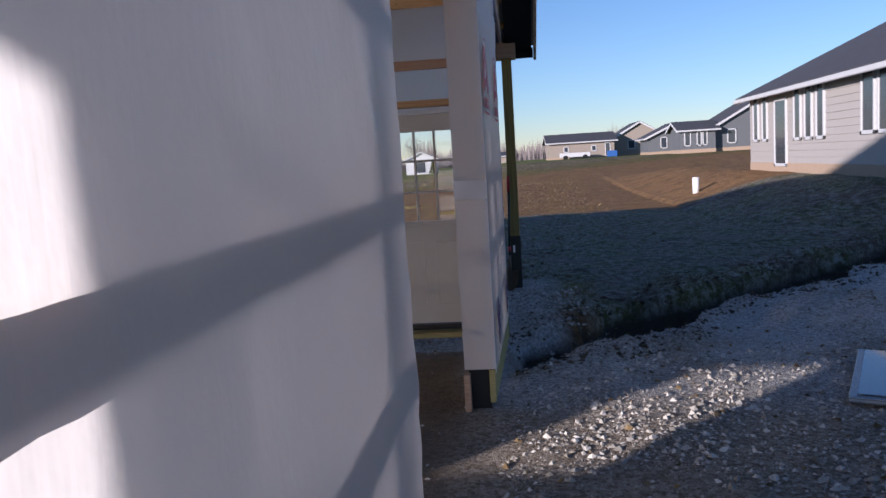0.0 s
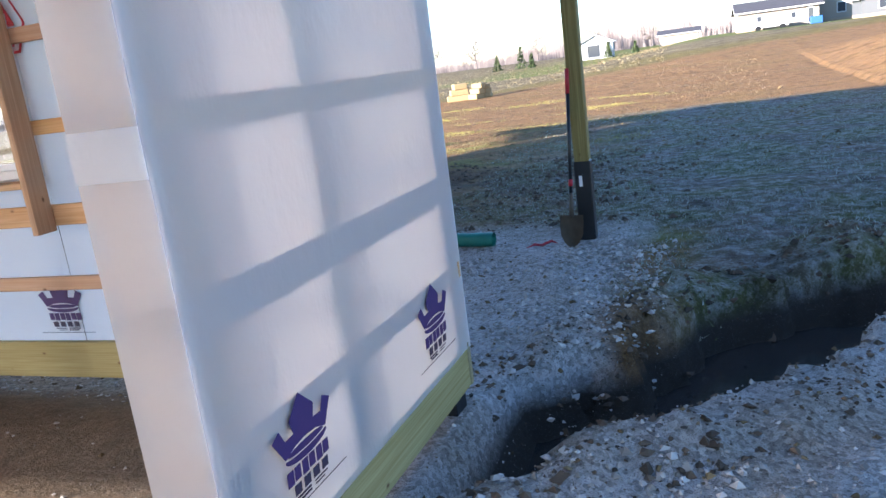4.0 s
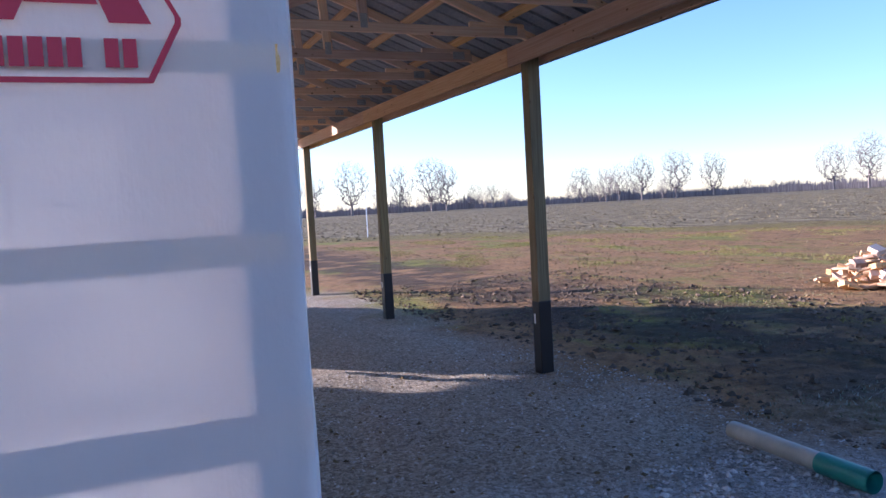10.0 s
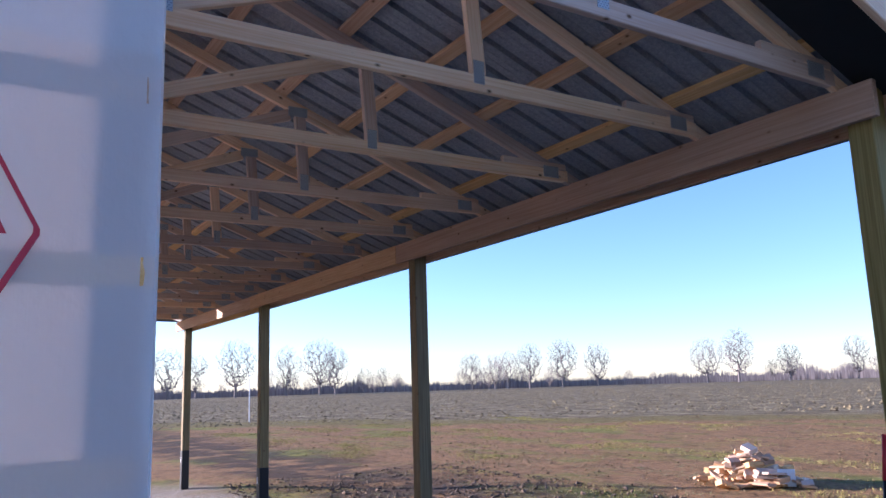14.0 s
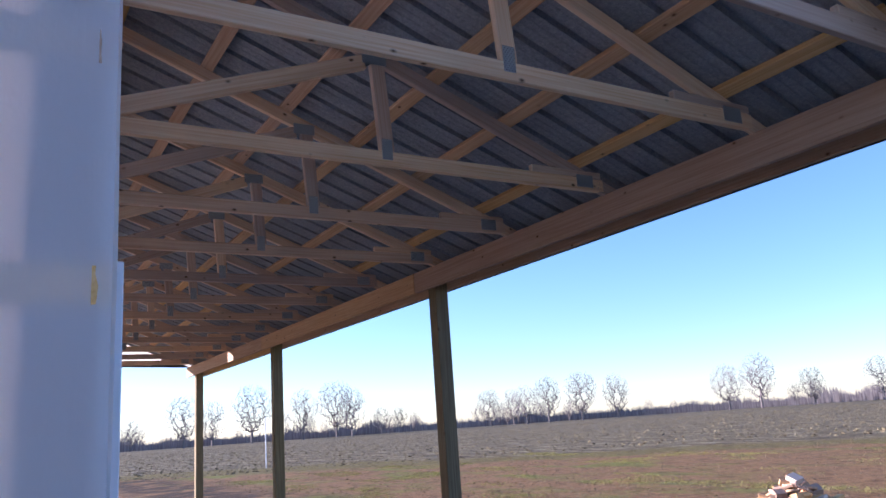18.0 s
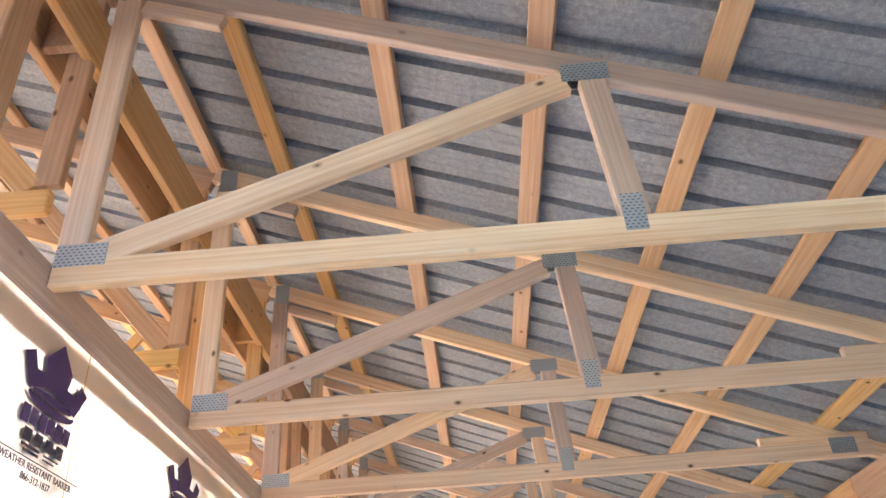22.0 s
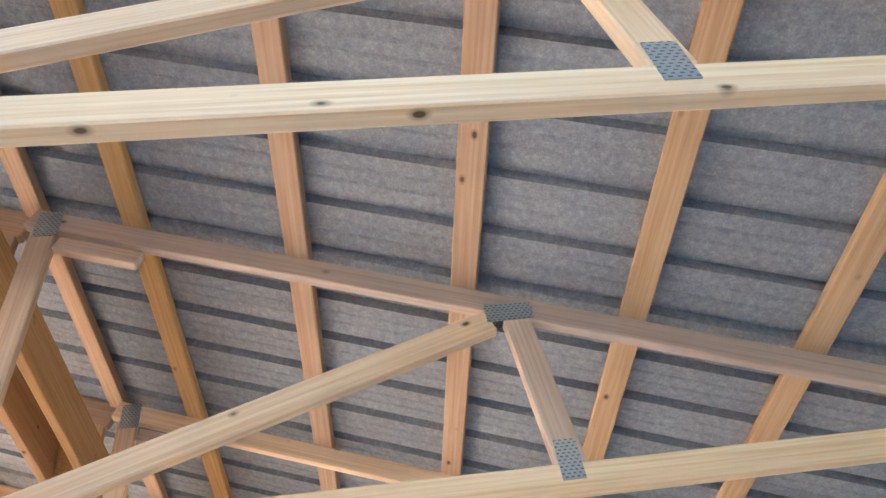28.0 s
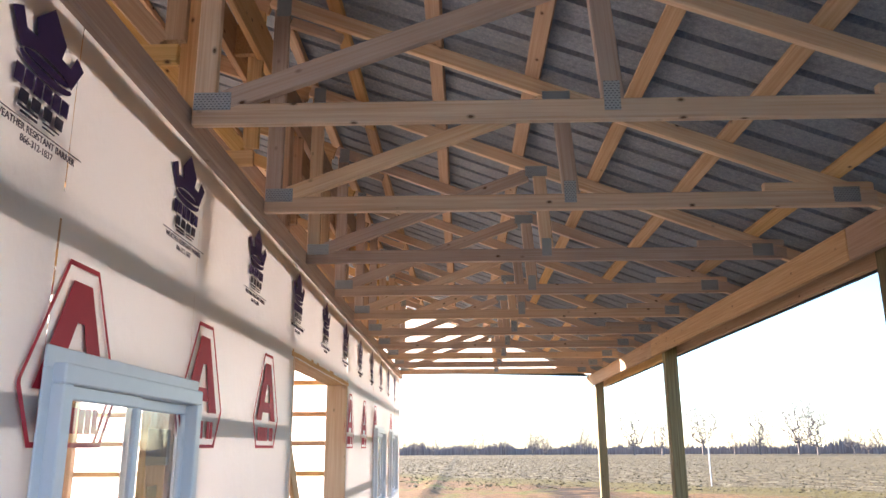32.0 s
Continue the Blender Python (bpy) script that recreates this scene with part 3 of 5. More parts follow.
WIN_N = [(2.50, 3.62, 1.40, 2.34), (10.35, 11.5, 1.42, 2.36), (12.4, 13.55, 1.42, 2.36)]
DOOR_N = (0.19, 1.15, 0.24, 2.31)
BAY_N = (5.64, 8.05, 0.0, 2.71)
wall_north, north_bar = wall("wall_north", "white house wrap over wooden posts and girts", NORTH, -FRONT_X - 0.03, -BACK, 3.385,
                             WIN_N + [DOOR_N, BAY_N], [0.08, 1.82, 3.71, 5.55, 8.14, 10.25, 12.1, 14.46], 3.0)
north_bar("window_stud", 2.475, 1.08, 2.475, 2.98, -0.12, 0.14, 0.045, M["beam"])
north_bar("window_stud", 3.635, 1.38, 3.635, 2.36, -0.09, 0.10, 0.03, M["beam"])
north_bar("window_sill_board", 2.50, 1.375, 3.80, 1.375, -0.115, 0.15, 0.038, M["beam"])
north_bar("window_header", 2.50, 2.375, 3.80, 2.375, -0.115, 0.15, 0.04, M["beam"])
north_bar("door_stud", 0.16, -0.1, 0.16, 2.42, -0.09, 0.14, 0.04, M["treated"])
north_bar("door_stud", 1.20, -0.1, 1.20, 3.3, -0.115, 0.185, 0.07, M["treated"])
north_bar("door_header", 0.19, 2.36, 1.16, 2.36, -0.10, 0.14, 0.06, M["beam"])
north_bar("bay_jamb", 5.62, 0.0, 5.62, 2.73, -0.09, 0.2, 0.04, M["lumber"])
north_bar("bay_jamb", 8.07, 0.0, 8.07, 2.73, -0.09, 0.2, 0.04, M["lumber"])
north_bar("bay_header", 5.55, 2.74, 8.15, 2.74, -0.09, 0.2, 0.05, M["purlin"])
# top band of the wall: wide ledger that carries the porch trusses, wrapped overlap below it
timber("ledger", (0.02, -0.006, 3.392), (BACK, -0.006, 3.392), 0.046, 0.11, M["lumber"], wall_north, "pale wooden ledger along the wall top")
sheet("wrap_overlap", NORTH, 0.0, -BACK, 2.745, 2.825, wall_north, "folded overlap of the wrap", sag=0.012, seed=21)
# diagonal braces inside
for a, b in (((-4.55, 2.0), (-3.83, 0.35)), ((-7.95, 0.6), (-6.2, 2.5))):
    timber("brace", (a[0], WALL_Y - 0.22, a[1]), (b[0], WALL_Y - 0.22, b[1]), 0.038, 0.14, M["purlin"], wall_north)

wall_front, front_bar = wall("wall_front", "white house wrap over a wooden gable frame", FRONT, OPEN_FAR, WALL_Y, 3.385,
                             [], [-1.95, -1.26, -0.15], 41.0, sag=0.002, folds=0.006)
# hidden board added so the backlit wrap shows a crisp shaded corner band
front_bar("corner_nailer", -0.13, 0.24, -0.13, 3.3, -0.022, 0.037, 0.15, M["purlin"])
part("jamb_wrap", box(0.222, 0.004, 3.03, 0), M["wrap_sheer"], wall_front, "wrap folded round the opening's jamb", pose(FRONT_X - 0.135, OPEN_FAR - 0.004, 1.885))
part("jamb_tape", box(0.226, 0.003, 0.13, 0), M["wrap"], wall_front, "white tape across the jamb", pose(FRONT_X - 0.135, OPEN_FAR - 0.008, 1.62))
front_bar("jamb_board", OPEN_FAR + 0.03, 0.37, OPEN_FAR + 0.03, 3.3, -0.10, 0.20, 0.038, M["lumber"])
wall_near, near_bar = wall("wall_front_near", "white house wrap over a wooden gable frame beside the opening", FRONT_NEAR, SOUTH, OPEN_NEAR, 3.385,
                           [], [-9.2, -7.4, -5.30], 57.0, folds=0.035)
# gable above the opening
gable = thing("wall_gable", (0, -4.6, 3.3), "white house wrap on the gable above the opening", "wall", kind="structure")


def gable_sheet(x, parent, seed):
    rows, n = [], 40
    verts, faces = [], []
    for i in range(n + 1):
        y = SOUTH + (WALL_Y - SOUTH) * i / n
        for k in range(6):
            z = 3.385 + (roof_z(y) - 0.02 - 3.385) * k / 5
            verts.append((x + 0.006 * noise.noise((y * 2, z, seed)), y, z))
    for i in range(n):
        for k in range(5):
            a = i * 6 + k
            faces.append((a, a + 6, a + 7, a + 1))
    me = bpy.data.meshes.new("gable_wrap")
    me.from_pydata(verts, [], faces)
    me.materials.append(M["wrap_thick"])
    me.shade_smooth()
    part("house_wrap", me, None, parent)


gable_sheet(FRONT_X + 0.008, gable, 3.0)
sheet("house_wrap", FRONT, OPEN_NEAR, OPEN_FAR, 3.02, 3.385, gable, seed=9)
timber("opening_header", (-0.06, OPEN_NEAR - 0.1, 3.08), (-0.06, OPEN_FAR + 0.1, 3.08), 0.04, 0.28, M["beam"], gable)
wall_rear, _ = wall("wall_rear", "white house wrap over a wooden gable frame at the rear", REAR, 0.05, -SOUTH, 3.385,
                    [(6.0, 7.9, 0.0, 2.9)], [0.2, 2.2, 4.2, 5.9, 8.0, 9.2], 71.0, cloth="wrap_thick")
gable_sheet(BACK - 0.008, wall_rear, 8.0)
wall_south, _ = wall("wall_south", "white house wrap over wooden posts and girts on the sunny side", FARSIDE, BACK, 0.0, 4.5,
                     [(-2.73, -1.7, 0.4, 2.66), (-6.4, -5.35, 1.88, 2.42), (-9.95, -8.9, 1.88, 2.42), (-12.8, -11.6, 1.88, 2.42)],
                     [-14.4, -12.9, -11.5, -10.05, -8.8, -6.5, -5.25, -4.0, -2.82, -1.61, -0.2], 91.0, cloth="wrap_sunny")
porch_end = bmesh.new()
prism([(0.0, EAVE_Z + 0.09), (POST_Y, EAVE_Z + 0.09), (POST_Y, roof_z(POST_Y)), (0.0, roof_z(0.0))], 0.002, porch_end)
part("porch_gable_wrap", porch_end, M["wrap_thick"], wall_rear, "wrap closing the porch's rear gable", Matrix(((0, 0, -1, BACK - 0.30), (1, 0, 0, 0), (0, 1, 0, 0), (0, 0, 0, 1))))

# ---- roof ----
roof = thing("roof", (-7, -4.65, 5.7), "ribbed steel roof with grey fleece underside on wooden purlins", "roof", kind="structure")
RIDGE_Y = SOUTH / 2
ROOF_X0, ROOF_X1 = 0.48, -15.0


def roof_sheet(y0, y1, parent):
    """Ribbed steel: ribs run down the slope every 0.229 m, with two low stiffeners between."""
    prof, x = [], ROOF_X0
    while x > ROOF_X1:
        for dx, dz in ((0.0, 0.0), (0.007, 0.036), (0.047, 0.036), (0.054, 0.0), (0.105, 0.0), (0.112, 0.004), (0.122, 0.0), (0.160, 0.0), (0.167, 0.004), (0.177, 0.0)):
            prof.append((x - dx, dz))
        x -= 0.2286
    verts, faces = [], []
    rows = 10
    for j in range(rows + 1):
        y = y0 + (y1 - y0) * j / rows
        for px, dz in prof:
            verts.append((px, y, roof_z(y) + 0.042 + dz))
    n = len(prof)
    for j in range(rows):
        for i in range(n - 1):
            faces.append((j * n + i, j * n + i + 1, (j + 1) * n + i + 1, (j + 1) * n + i))
    me = bpy.data.meshes.new("roof_panel")
    me.from_pydata(verts, [], faces)
    me.materials.append(M["felt"])
    part("roof_panel", me, None, parent)


roof_sheet(RIDGE_Y, 3.78, roof)
roof_sheet(SOUTH - 0.45, RIDGE_Y, roof)
PURLIN_Y = [3.60, 3.13, 2.575, 2.05, 1.52, 0.966, 0.385, 0.0] + [-0.57 * k for k in range(1, 9)]
for y in PURLIN_Y + [SOUTH - y for y in PURLIN_Y if y < -0.2 and SOUTH - y < RIDGE_Y - 0.1] + [SOUTH - 0.3]:
    z = roof_z(y) + 0.021
    tilt = (0, SLOPE if y > RIDGE_Y else -SLOPE, 1)
    cut = rand(-8.5, -5.5)
    timber("purlin", (0.44, y, z), (cut, y, z), 0.089, 0.038, M["purlin"], roof, "", tilt)
    timber("purlin", (cut - 0.004, y, z), (-14.98, y, z), 0.089, 0.038, M["purlin"], roof, "", tilt)
# overhang at the gable: black felt and pale fascia boards
for ya, yb in ((RIDGE_Y, 3.78), (RIDGE_Y, SOUTH - 0.45)):
    pa, pb = Vector((0.26, ya, roof_z(ya) - 0.012)), Vector((0.26, yb, roof_z(yb) - 0.012))
    part("soffit_felt", box((pb - pa).length, 0.36, 0.012, 0), M["tar"], roof, "black underlay felt over the gable overhang", along(pa, pb))
    qa, qb = Vector((0.485, ya, roof_z(ya) - 0.06)), Vector((0.485, yb, roof_z(yb) - 0.06))
    timber("fly_rafter", qa, qb, 0.038, 0.14, M["lumber"], roof, "pale fly rafter at the gable edge")
timber("eave_fascia", (0.46, 3.765, 3.26), (-14.98, 3.765, 3.26), 0.03, 0.14, M["tar"], roof)
timber("eave_fascia", (0.46, SOUTH - 0.44, 4.50), (-14.98, SOUTH - 0.44, 4.50), 0.03, 0.14, M["lumber"], roof)

# ---- porch trusses ----
CHORD_Z = 3.41


def porch_truss():
    t = thing("porch_truss", (0, 0, EAVE_Z), "pale wooden mono truss with steel nail plates under the porch roof", "truss", "porch roof trusses")
    mat = M["lumber"]
    top0, top1 = 0.0, 3.53

    def bar(nm, ya, za, yb, zb, h=0.089, material=mat):
        return timber(nm, (0, ya, za), (0, yb, zb), 0.038, h, material, t)

    tz = lambda y: roof_z(y) - 0.046
    bar("bottom_chord", 0.02, CHORD_Z, 3.355, CHORD_Z)
    bar("top_chord", top0, tz(top0), top1 + 0.2, tz(top1 + 0.2))
    bar("end_post", 0.065, CHORD_Z + 0.046, 0.065, tz(0.065) - 0.048)
    bar("web", 0.15, CHORD_Z + 0.06, 1.58, tz(1.6) - 0.075)
    bar("king_post", 1.705, CHORD_Z + 0.046, 1.665, tz(1.67) - 0.05)
    bar("heel_wedge", 2.75, CHORD_Z + 0.068, 3.34, CHORD_Z + 0.068, 0.05)
    bar("purlin_block", 0.12, tz(0.2) - 0.075, 0.42, tz(0.5) - 0.075, 0.06)

    def plate(y, z, w, h, turn):
        for side in (-1, 1):
            b = box(w, 0.0025, h, 0)
            for i in range(int(w / 0.022)):
                for k in range(int(h / 0.016)):
                    box(0.010, 0.0036, 0.005, 0, b, (-w / 2 + 0.014 + i * 0.022, 0, -h / 2 + 0.010 + k * 0.016)) if (i + k) % 2 == 0 else None
            part("nail_plate", b, M["plate"], t, "galvanised toothed plate", pose(side * 0.0205, y, z, turn, 0, 90))

    ang = -math.degrees(math.atan(SLOPE))
    plate(0.10, CHORD_Z + 0.055, 0.15, 0.075, 0)
    plate(1.645, tz(1.645) - 0.03, 0.155, 0.075, 0)
    plate(1.70, CHORD_Z + 0.055, 0.065, 0.125, 0)
    plate(3.19, CHORD_Z + 0.02, 0.14, 0.085, 0)
    plate(0.075, tz(0.06) - 0.03, 0.085, 0.13, 0)
    return t


first = porch_truss()
first.location.x = TRUSS_X[1]
for i, x in enumerate(TRUSS_X):
    if i != 1:
        copy_thing(first, Matrix.Translation((x + (0.02 if i == 0 else rand(-0.012, 0.012)), rand(-0.006, 0.006), EAVE_Z)))


# ---- main trusses over the building ----
def main_truss():
    t = thing("main_truss", (0, RIDGE_Y, CHORD_Z), "brown wooden roof truss over the building", "truss", "main roof trusses")
    mat = M["beam"]

    def bar(nm, ya, za, yb, zb, h=0.089):
        timber(nm, (0, ya, za), (0, yb, zb), 0.038, h, mat, t)

    tz = lambda y: roof_z(y) - 0.046
    bar("bottom_chord", SOUTH + 0.02, 3.72, -0.08, 3.72)
    bar("top_chord", -0.02, tz(-0.02), RIDGE_Y, tz(RIDGE_Y), 0.13)
    bar("top_chord", SOUTH, tz(SOUTH), RIDGE_Y, tz(RIDGE_Y), 0.13)
    bar("end_post", -0.10, 3.78, -0.10, tz(-0.1) - 0.05)
    bar("end_post", SOUTH + 0.06, 3.77, SOUTH + 0.06, tz(SOUTH) - 0.05)
    for ya, yb in ((-0.15, -1.35), (-2.5, -1.35), (-2.5, -3.6), (-4.65, -3.6)):
        bar("web", ya, 3.77, yb, tz(yb) - 0.06)
        bar("web", SOUTH - ya, 3.77, SOUTH - yb, tz(yb) - 0.06)
    return t


mt = main_truss()
mt.location.x = TRUSS_X[1] - 0.06
for i, x in enumerate(TRUSS_X):
    if i != 1:
        copy_thing(mt, Matrix.Translation((x - 0.06, RIDGE_Y, CHORD_Z)))

# doubled carrier over the wall, boards either side with blocks between
carrier = thing("carrier_beam", (-7, -0.15, 3.45), "doubled wooden carrier beam with blocking above the wall", "beam")
for y in (-0.07, -0.235):
    for xa, xb in ((-0.05, -4.78), (-4.79, -9.6), (-9.61, -14.5)):
        timber("carrier_board", (xa, y, 4.45), (xb, y, 4.45), 0.038, 0.24, M["beam"], carrier)
for x in [-0.9 - 1.2 * i for i in range(12)]:
    part("block", box(0.038, 0.124, 0.20), M["beam"], carrier, "", pose(x, -0.1525, 4.45))
for x in (-1.82, -3.71, -5.55, -8.14, -10.25, -12.1):
    timber("column_ply", (x, -0.15, 3.25), (x, -0.15, roof_z(-0.15) - 0.16), 0.12, 0.10, M["purlin"], carrier, "", (0, 1, 0))

# ---- porch header beam and posts ----
header = thing("porch_header", (-7, POST_Y, 3.08), "doubled brown pine header beam along the porch edge", "beam")
for y, z in ((3.385, 3.257), (3.625, 3.257)):
    for xa, xb in ((0.22, -4.86), (-4.865, -9.7), (-9.705, -14.62)):
        timber("header_board", (xa, y, z), (xb, y, z), 0.042, 0.197, M["beam"], header)


def porch_post(x, i):
    p = thing("porch_post", (x, POST_Y, 0), "square greenish treated wooden post with a black sleeve at its foot", "post", "porch posts")
    timber("shaft", (x, POST_Y, 0.1), (x, POST_Y, 3.36), 0.134, 0.14, M["treated"], p, "", (0, 1, 0), 0.006)
    b = box(0.15, 0.146, 1.15, 0.008)
    part("post_sleeve", b, M["sleeve"], p, "black plastic sleeve", pose(x, POST_Y, 0.17))
    part("sticker", box(0.03, 0.002, 0.10, 0), M["white"], p, "small white sticker", pose(x - 0.02, POST_Y - 0.0745, 0.56))
    return p


for i, x in enumerate(POST_X):
    porch_post(x, i)


# ---- windows and door in the north wall ----
def slider_window(name, u0, u1, z0, z1, y, label, stickers=False):
    w = thing(name, (-(u0 + u1) / 2, y, z0), label, "window", kind="structure")
    W, H = u1 - u0, z1 - z0
    cx, cz = -(u0 + u1) / 2, (z0 + z1) / 2

    def rect(nm, x, z, ww, hh, fw, depth, yy, parent=w, mat=M["white"]):
        b = bmesh.new()
        for sx, sz, px, pz in ((ww, fw, 0, hh / 2 - fw / 2), (ww, fw, 0, -hh / 2 + fw / 2), (fw, hh - 2 * fw, ww / 2 - fw / 2, 0), (fw, hh - 2 * fw, -ww / 2 + fw / 2, 0)):
            box(sx, depth, sz, 0.004, b, (px, 0, pz))
        return part(nm, b, mat, parent, "", pose(x, yy, z))

    fr = rect("window_frame", cx, cz, W, H, 0.055, 0.09, y + 0.02)
    rect("nail_fin", cx, cz, W + 0.09, H + 0.09, 0.06, 0.006, y + 0.026)
    for k, off in ((0, 0.012), (1, -0.014)):
        sx = cx + (0.25 if k == 0 else -0.25) * (W - 0.11) * (1 if k == 0 else 1)
        sash = rect("sash", sx, cz, (W - 0.11) / 2 + 0.02, H - 0.11, 0.04, 0.026, y + off + 0.02)
        pane = part("pane", box((W - 0.11) / 2 - 0.05, 0.005, H - 0.18, 0), M["glass"], sash, "clear glass", pose(sx, y + off + 0.02, cz))
        pane.visible_shadow = False
    if stickers:
        part("sticker", box(0.22, 0.002, 0.13, 0), M["card"], w, "brown paper label", pose(cx + 0.02 - W * 0.28, y - 0.002, cz + 0.25))
        part("sticker", box(0.09, 0.002, 0.19, 0), M["card"], w, "brown paper label", pose(cx + 0.04 - W * 0.27, y - 0.002, cz + 0.02))
    return w


for i, (a, b, c, d) in enumerate(WIN_N):
    slider_window("window_%d" % (i + 1), a, b, c, d, WALL_Y + 0.01, "white vinyl sliding window in the wrapped wall", i == 0)


def entry_door():
    u0, u1, z0, z1 = DOOR_N
    d = thing("door_1", (-(u0 + u1) / 2, WALL_Y, z0), "closed beige steel entry door with a half-height window", "door", kind="structure")
    cx = -(u0 + u1) / 2
    y = WALL_Y - 0.03
    W, H = u1 - u0 - 0.08, z1 - z0 - 0.10
    zc = z0 + 0.06 + H / 2
    gw, g0, g1 = 0.57, zc + H / 2 - 0.14 - 0.87, zc + H / 2 - 0.14
    slab = bmesh.new()
    box(W, 0.044, g0 - (zc - H / 2), 0.003, slab, (0, 0, (g0 + zc - H / 2) / 2 - zc))
    box(W, 0.044, zc + H / 2 - g1, 0.003, slab, (0, 0, (zc + H / 2 + g1) / 2 - zc))
    sw = (W - gw) / 2
    for s in (-1, 1):
        box(sw, 0.044, g1 - g0, 0.003, slab, (s * (gw / 2 + sw / 2), 0, (g0 + g1) / 2 - zc))
        for side in (-1, 1):
            b2 = box(0.27, 0.010, g0 - (zc - H / 2) - 0.36, 0.005, slab, (s * 0.195, side * 0.021, (g0 + zc - H / 2) / 2 - zc))
    leaf = part("leaf", slab, M["door"], d, "", pose(cx, y, zc))
    mun = bmesh.new()
    for k in (1, 2):
        box(0.022, 0.03, g1 - g0, 0.003, mun, (-gw / 2 + gw * k / 3, 0, (g0 + g1) / 2 - zc))
        box(gw, 0.026, 0.022, 0.003, mun, (0, 0, g0 + (g1 - g0) * k / 3 - zc))
    for s in (-1, 1):
        box(0.035, 0.056, g1 - g0 + 0.05, 0.004, mun, (s * (gw / 2), 0, (g0 + g1) / 2 - zc))
        box(gw, 0.056, 0.035, 0.004, mun, (0, 0, (g0 + g1) / 2 + s * (g1 - g0) / 2 - zc))
    part("glazing_bars", mun, M["door"], leaf, "", pose(cx, y, zc))
    pane = part("pane", box(gw, 0.006, g1 - g0, 0), M["glass"], leaf, "clear glass", pose(cx, y, (g0 + g1) / 2))
    pane.visible_shadow = False
    fr = bmesh.new()
    for s in (-1, 1):
        box(0.038, 0.13, z1 - z0, 0.003, fr, (s * (u1 - u0 - 0.038) / 2, 0, 0))
    box(u1 - u0 - 0.078, 0.13, 0.038, 0.003, fr, (0, 0, (z1 - z0) / 2 - 0.02))
    part("door_frame", fr, M["white"], d, "white door frame", pose(cx, WALL_Y - 0.01, (z0 + z1) / 2))
    part("threshold", box(u1 - u0 - 0.08, 0.15, 0.045, 0.006), M["nail"], d, "dark metal threshold", pose(cx, WALL_Y - 0.02, z0 + 0.03))
    kn = bmesh.new()
    for s in (-1, 1):
        tube([(0, s * 0.02, 0), (0, s * 0.03, 0), (0, s * 0.045, 0), (0, s * 0.06, 0), (0, s * 0.078, 0), (0, s * 0.084, 0)], [0.032, 0.032, 0.012, 0.024, 0.028, 0.012], 14, kn)
    part("door_knob", kn, M["brass"], leaf, "round brass knob", pose(cx - W / 2 + 0.07, y, 1.15), True)
    for z in (0.5, 1.25, 2.05):
        part("hinge", tube([(0, 0, -0.05), (0, 0, 0.05)], 0.009, 8), M["plate"], d, "", pose(cx + W / 2 + 0.008, y + 0.025, z))


entry_door()
north_bar("door_sill_plank", 0.19, 0.205, 1.16, 0.205, -0.10, 0.18, 0.05, M["skirt"])

# loose plank leaning on the wall
plank = thing("plank", (-1.42, -0.36, 0), "short pale plank leaning upright against the girts", "plank")
timber("board", (-1.42, -0.36, 0.04), (-1.575, -0.165, 1.42), 0.14, 0.038, M["lumber"], plank, "", (0, -1, 0.2))


# ---- printing on the wrap ----
def text_mesh(words, size):
    cu = bpy.data.curves.new("words", "FONT")
    cu.body, cu.size, cu.align_x, cu.extrude = words, size, "CENTER", 0.0008
    tmp = new("words", cu)
    me = bpy.data.meshes.new_from_object(tmp.evaluated_get(bpy.context.evaluated_depsgraph_get()))
    bpy.data.objects.remove(tmp)
    return me


def crown_mesh():
    """A three-towered crown above a curved rim, and a bold row of blocks under it."""
    b = bmesh.new()
    prism([(-0.50, 0.19), (-0.38, 0.25), (-0.31, 0.12), (-0.17, 0.13), (-0.21, 0.26), (0.0, 0.45), (0.21, 0.26), (0.17, 0.13), (0.31, 0.12),
           (0.38, 0.25), (0.50, 0.19), (0.35, -0.04), (0.18, 0.015), (0.0, 0.03), (-0.18, 0.015), (-0.35, -0.04)], 0.0015, b)
    n = 16
    for k in range(n):
        p, q = math.pi * (1 + k / n), math.pi * (1 + (k + 1) / n)
        prism([(0.36 * math.cos(p), -0.065 + 0.085 * math.sin(p)), (0.36 * math.cos(q), -0.065 + 0.085 * math.sin(q)),
               (0.335 * math.cos(q), -0.055 + 0.03 * math.sin(q)), (0.335 * math.cos(p), -0.055 + 0.03 * math.sin(p))], 0.0015, b)
    n = 20
    ring = [(0.31 * math.cos(2 * math.pi * k / n), -0.035 + 0.035 * math.sin(2 * math.pi * k / n)) for k in range(n)]
    prism(ring, 0.0015, b)
    for k in range(3):
        x = -0.25 + 0.25 * k
        for dx, low in ((-0.075, -0.30), (0.045, -0.29)):
            prism([(x + dx - 0.055, low), (x + dx + 0.045, low), (x + dx + 0.055, -0.165), (x + dx - 0.045, -0.165)], 0.0015, b)
    return b


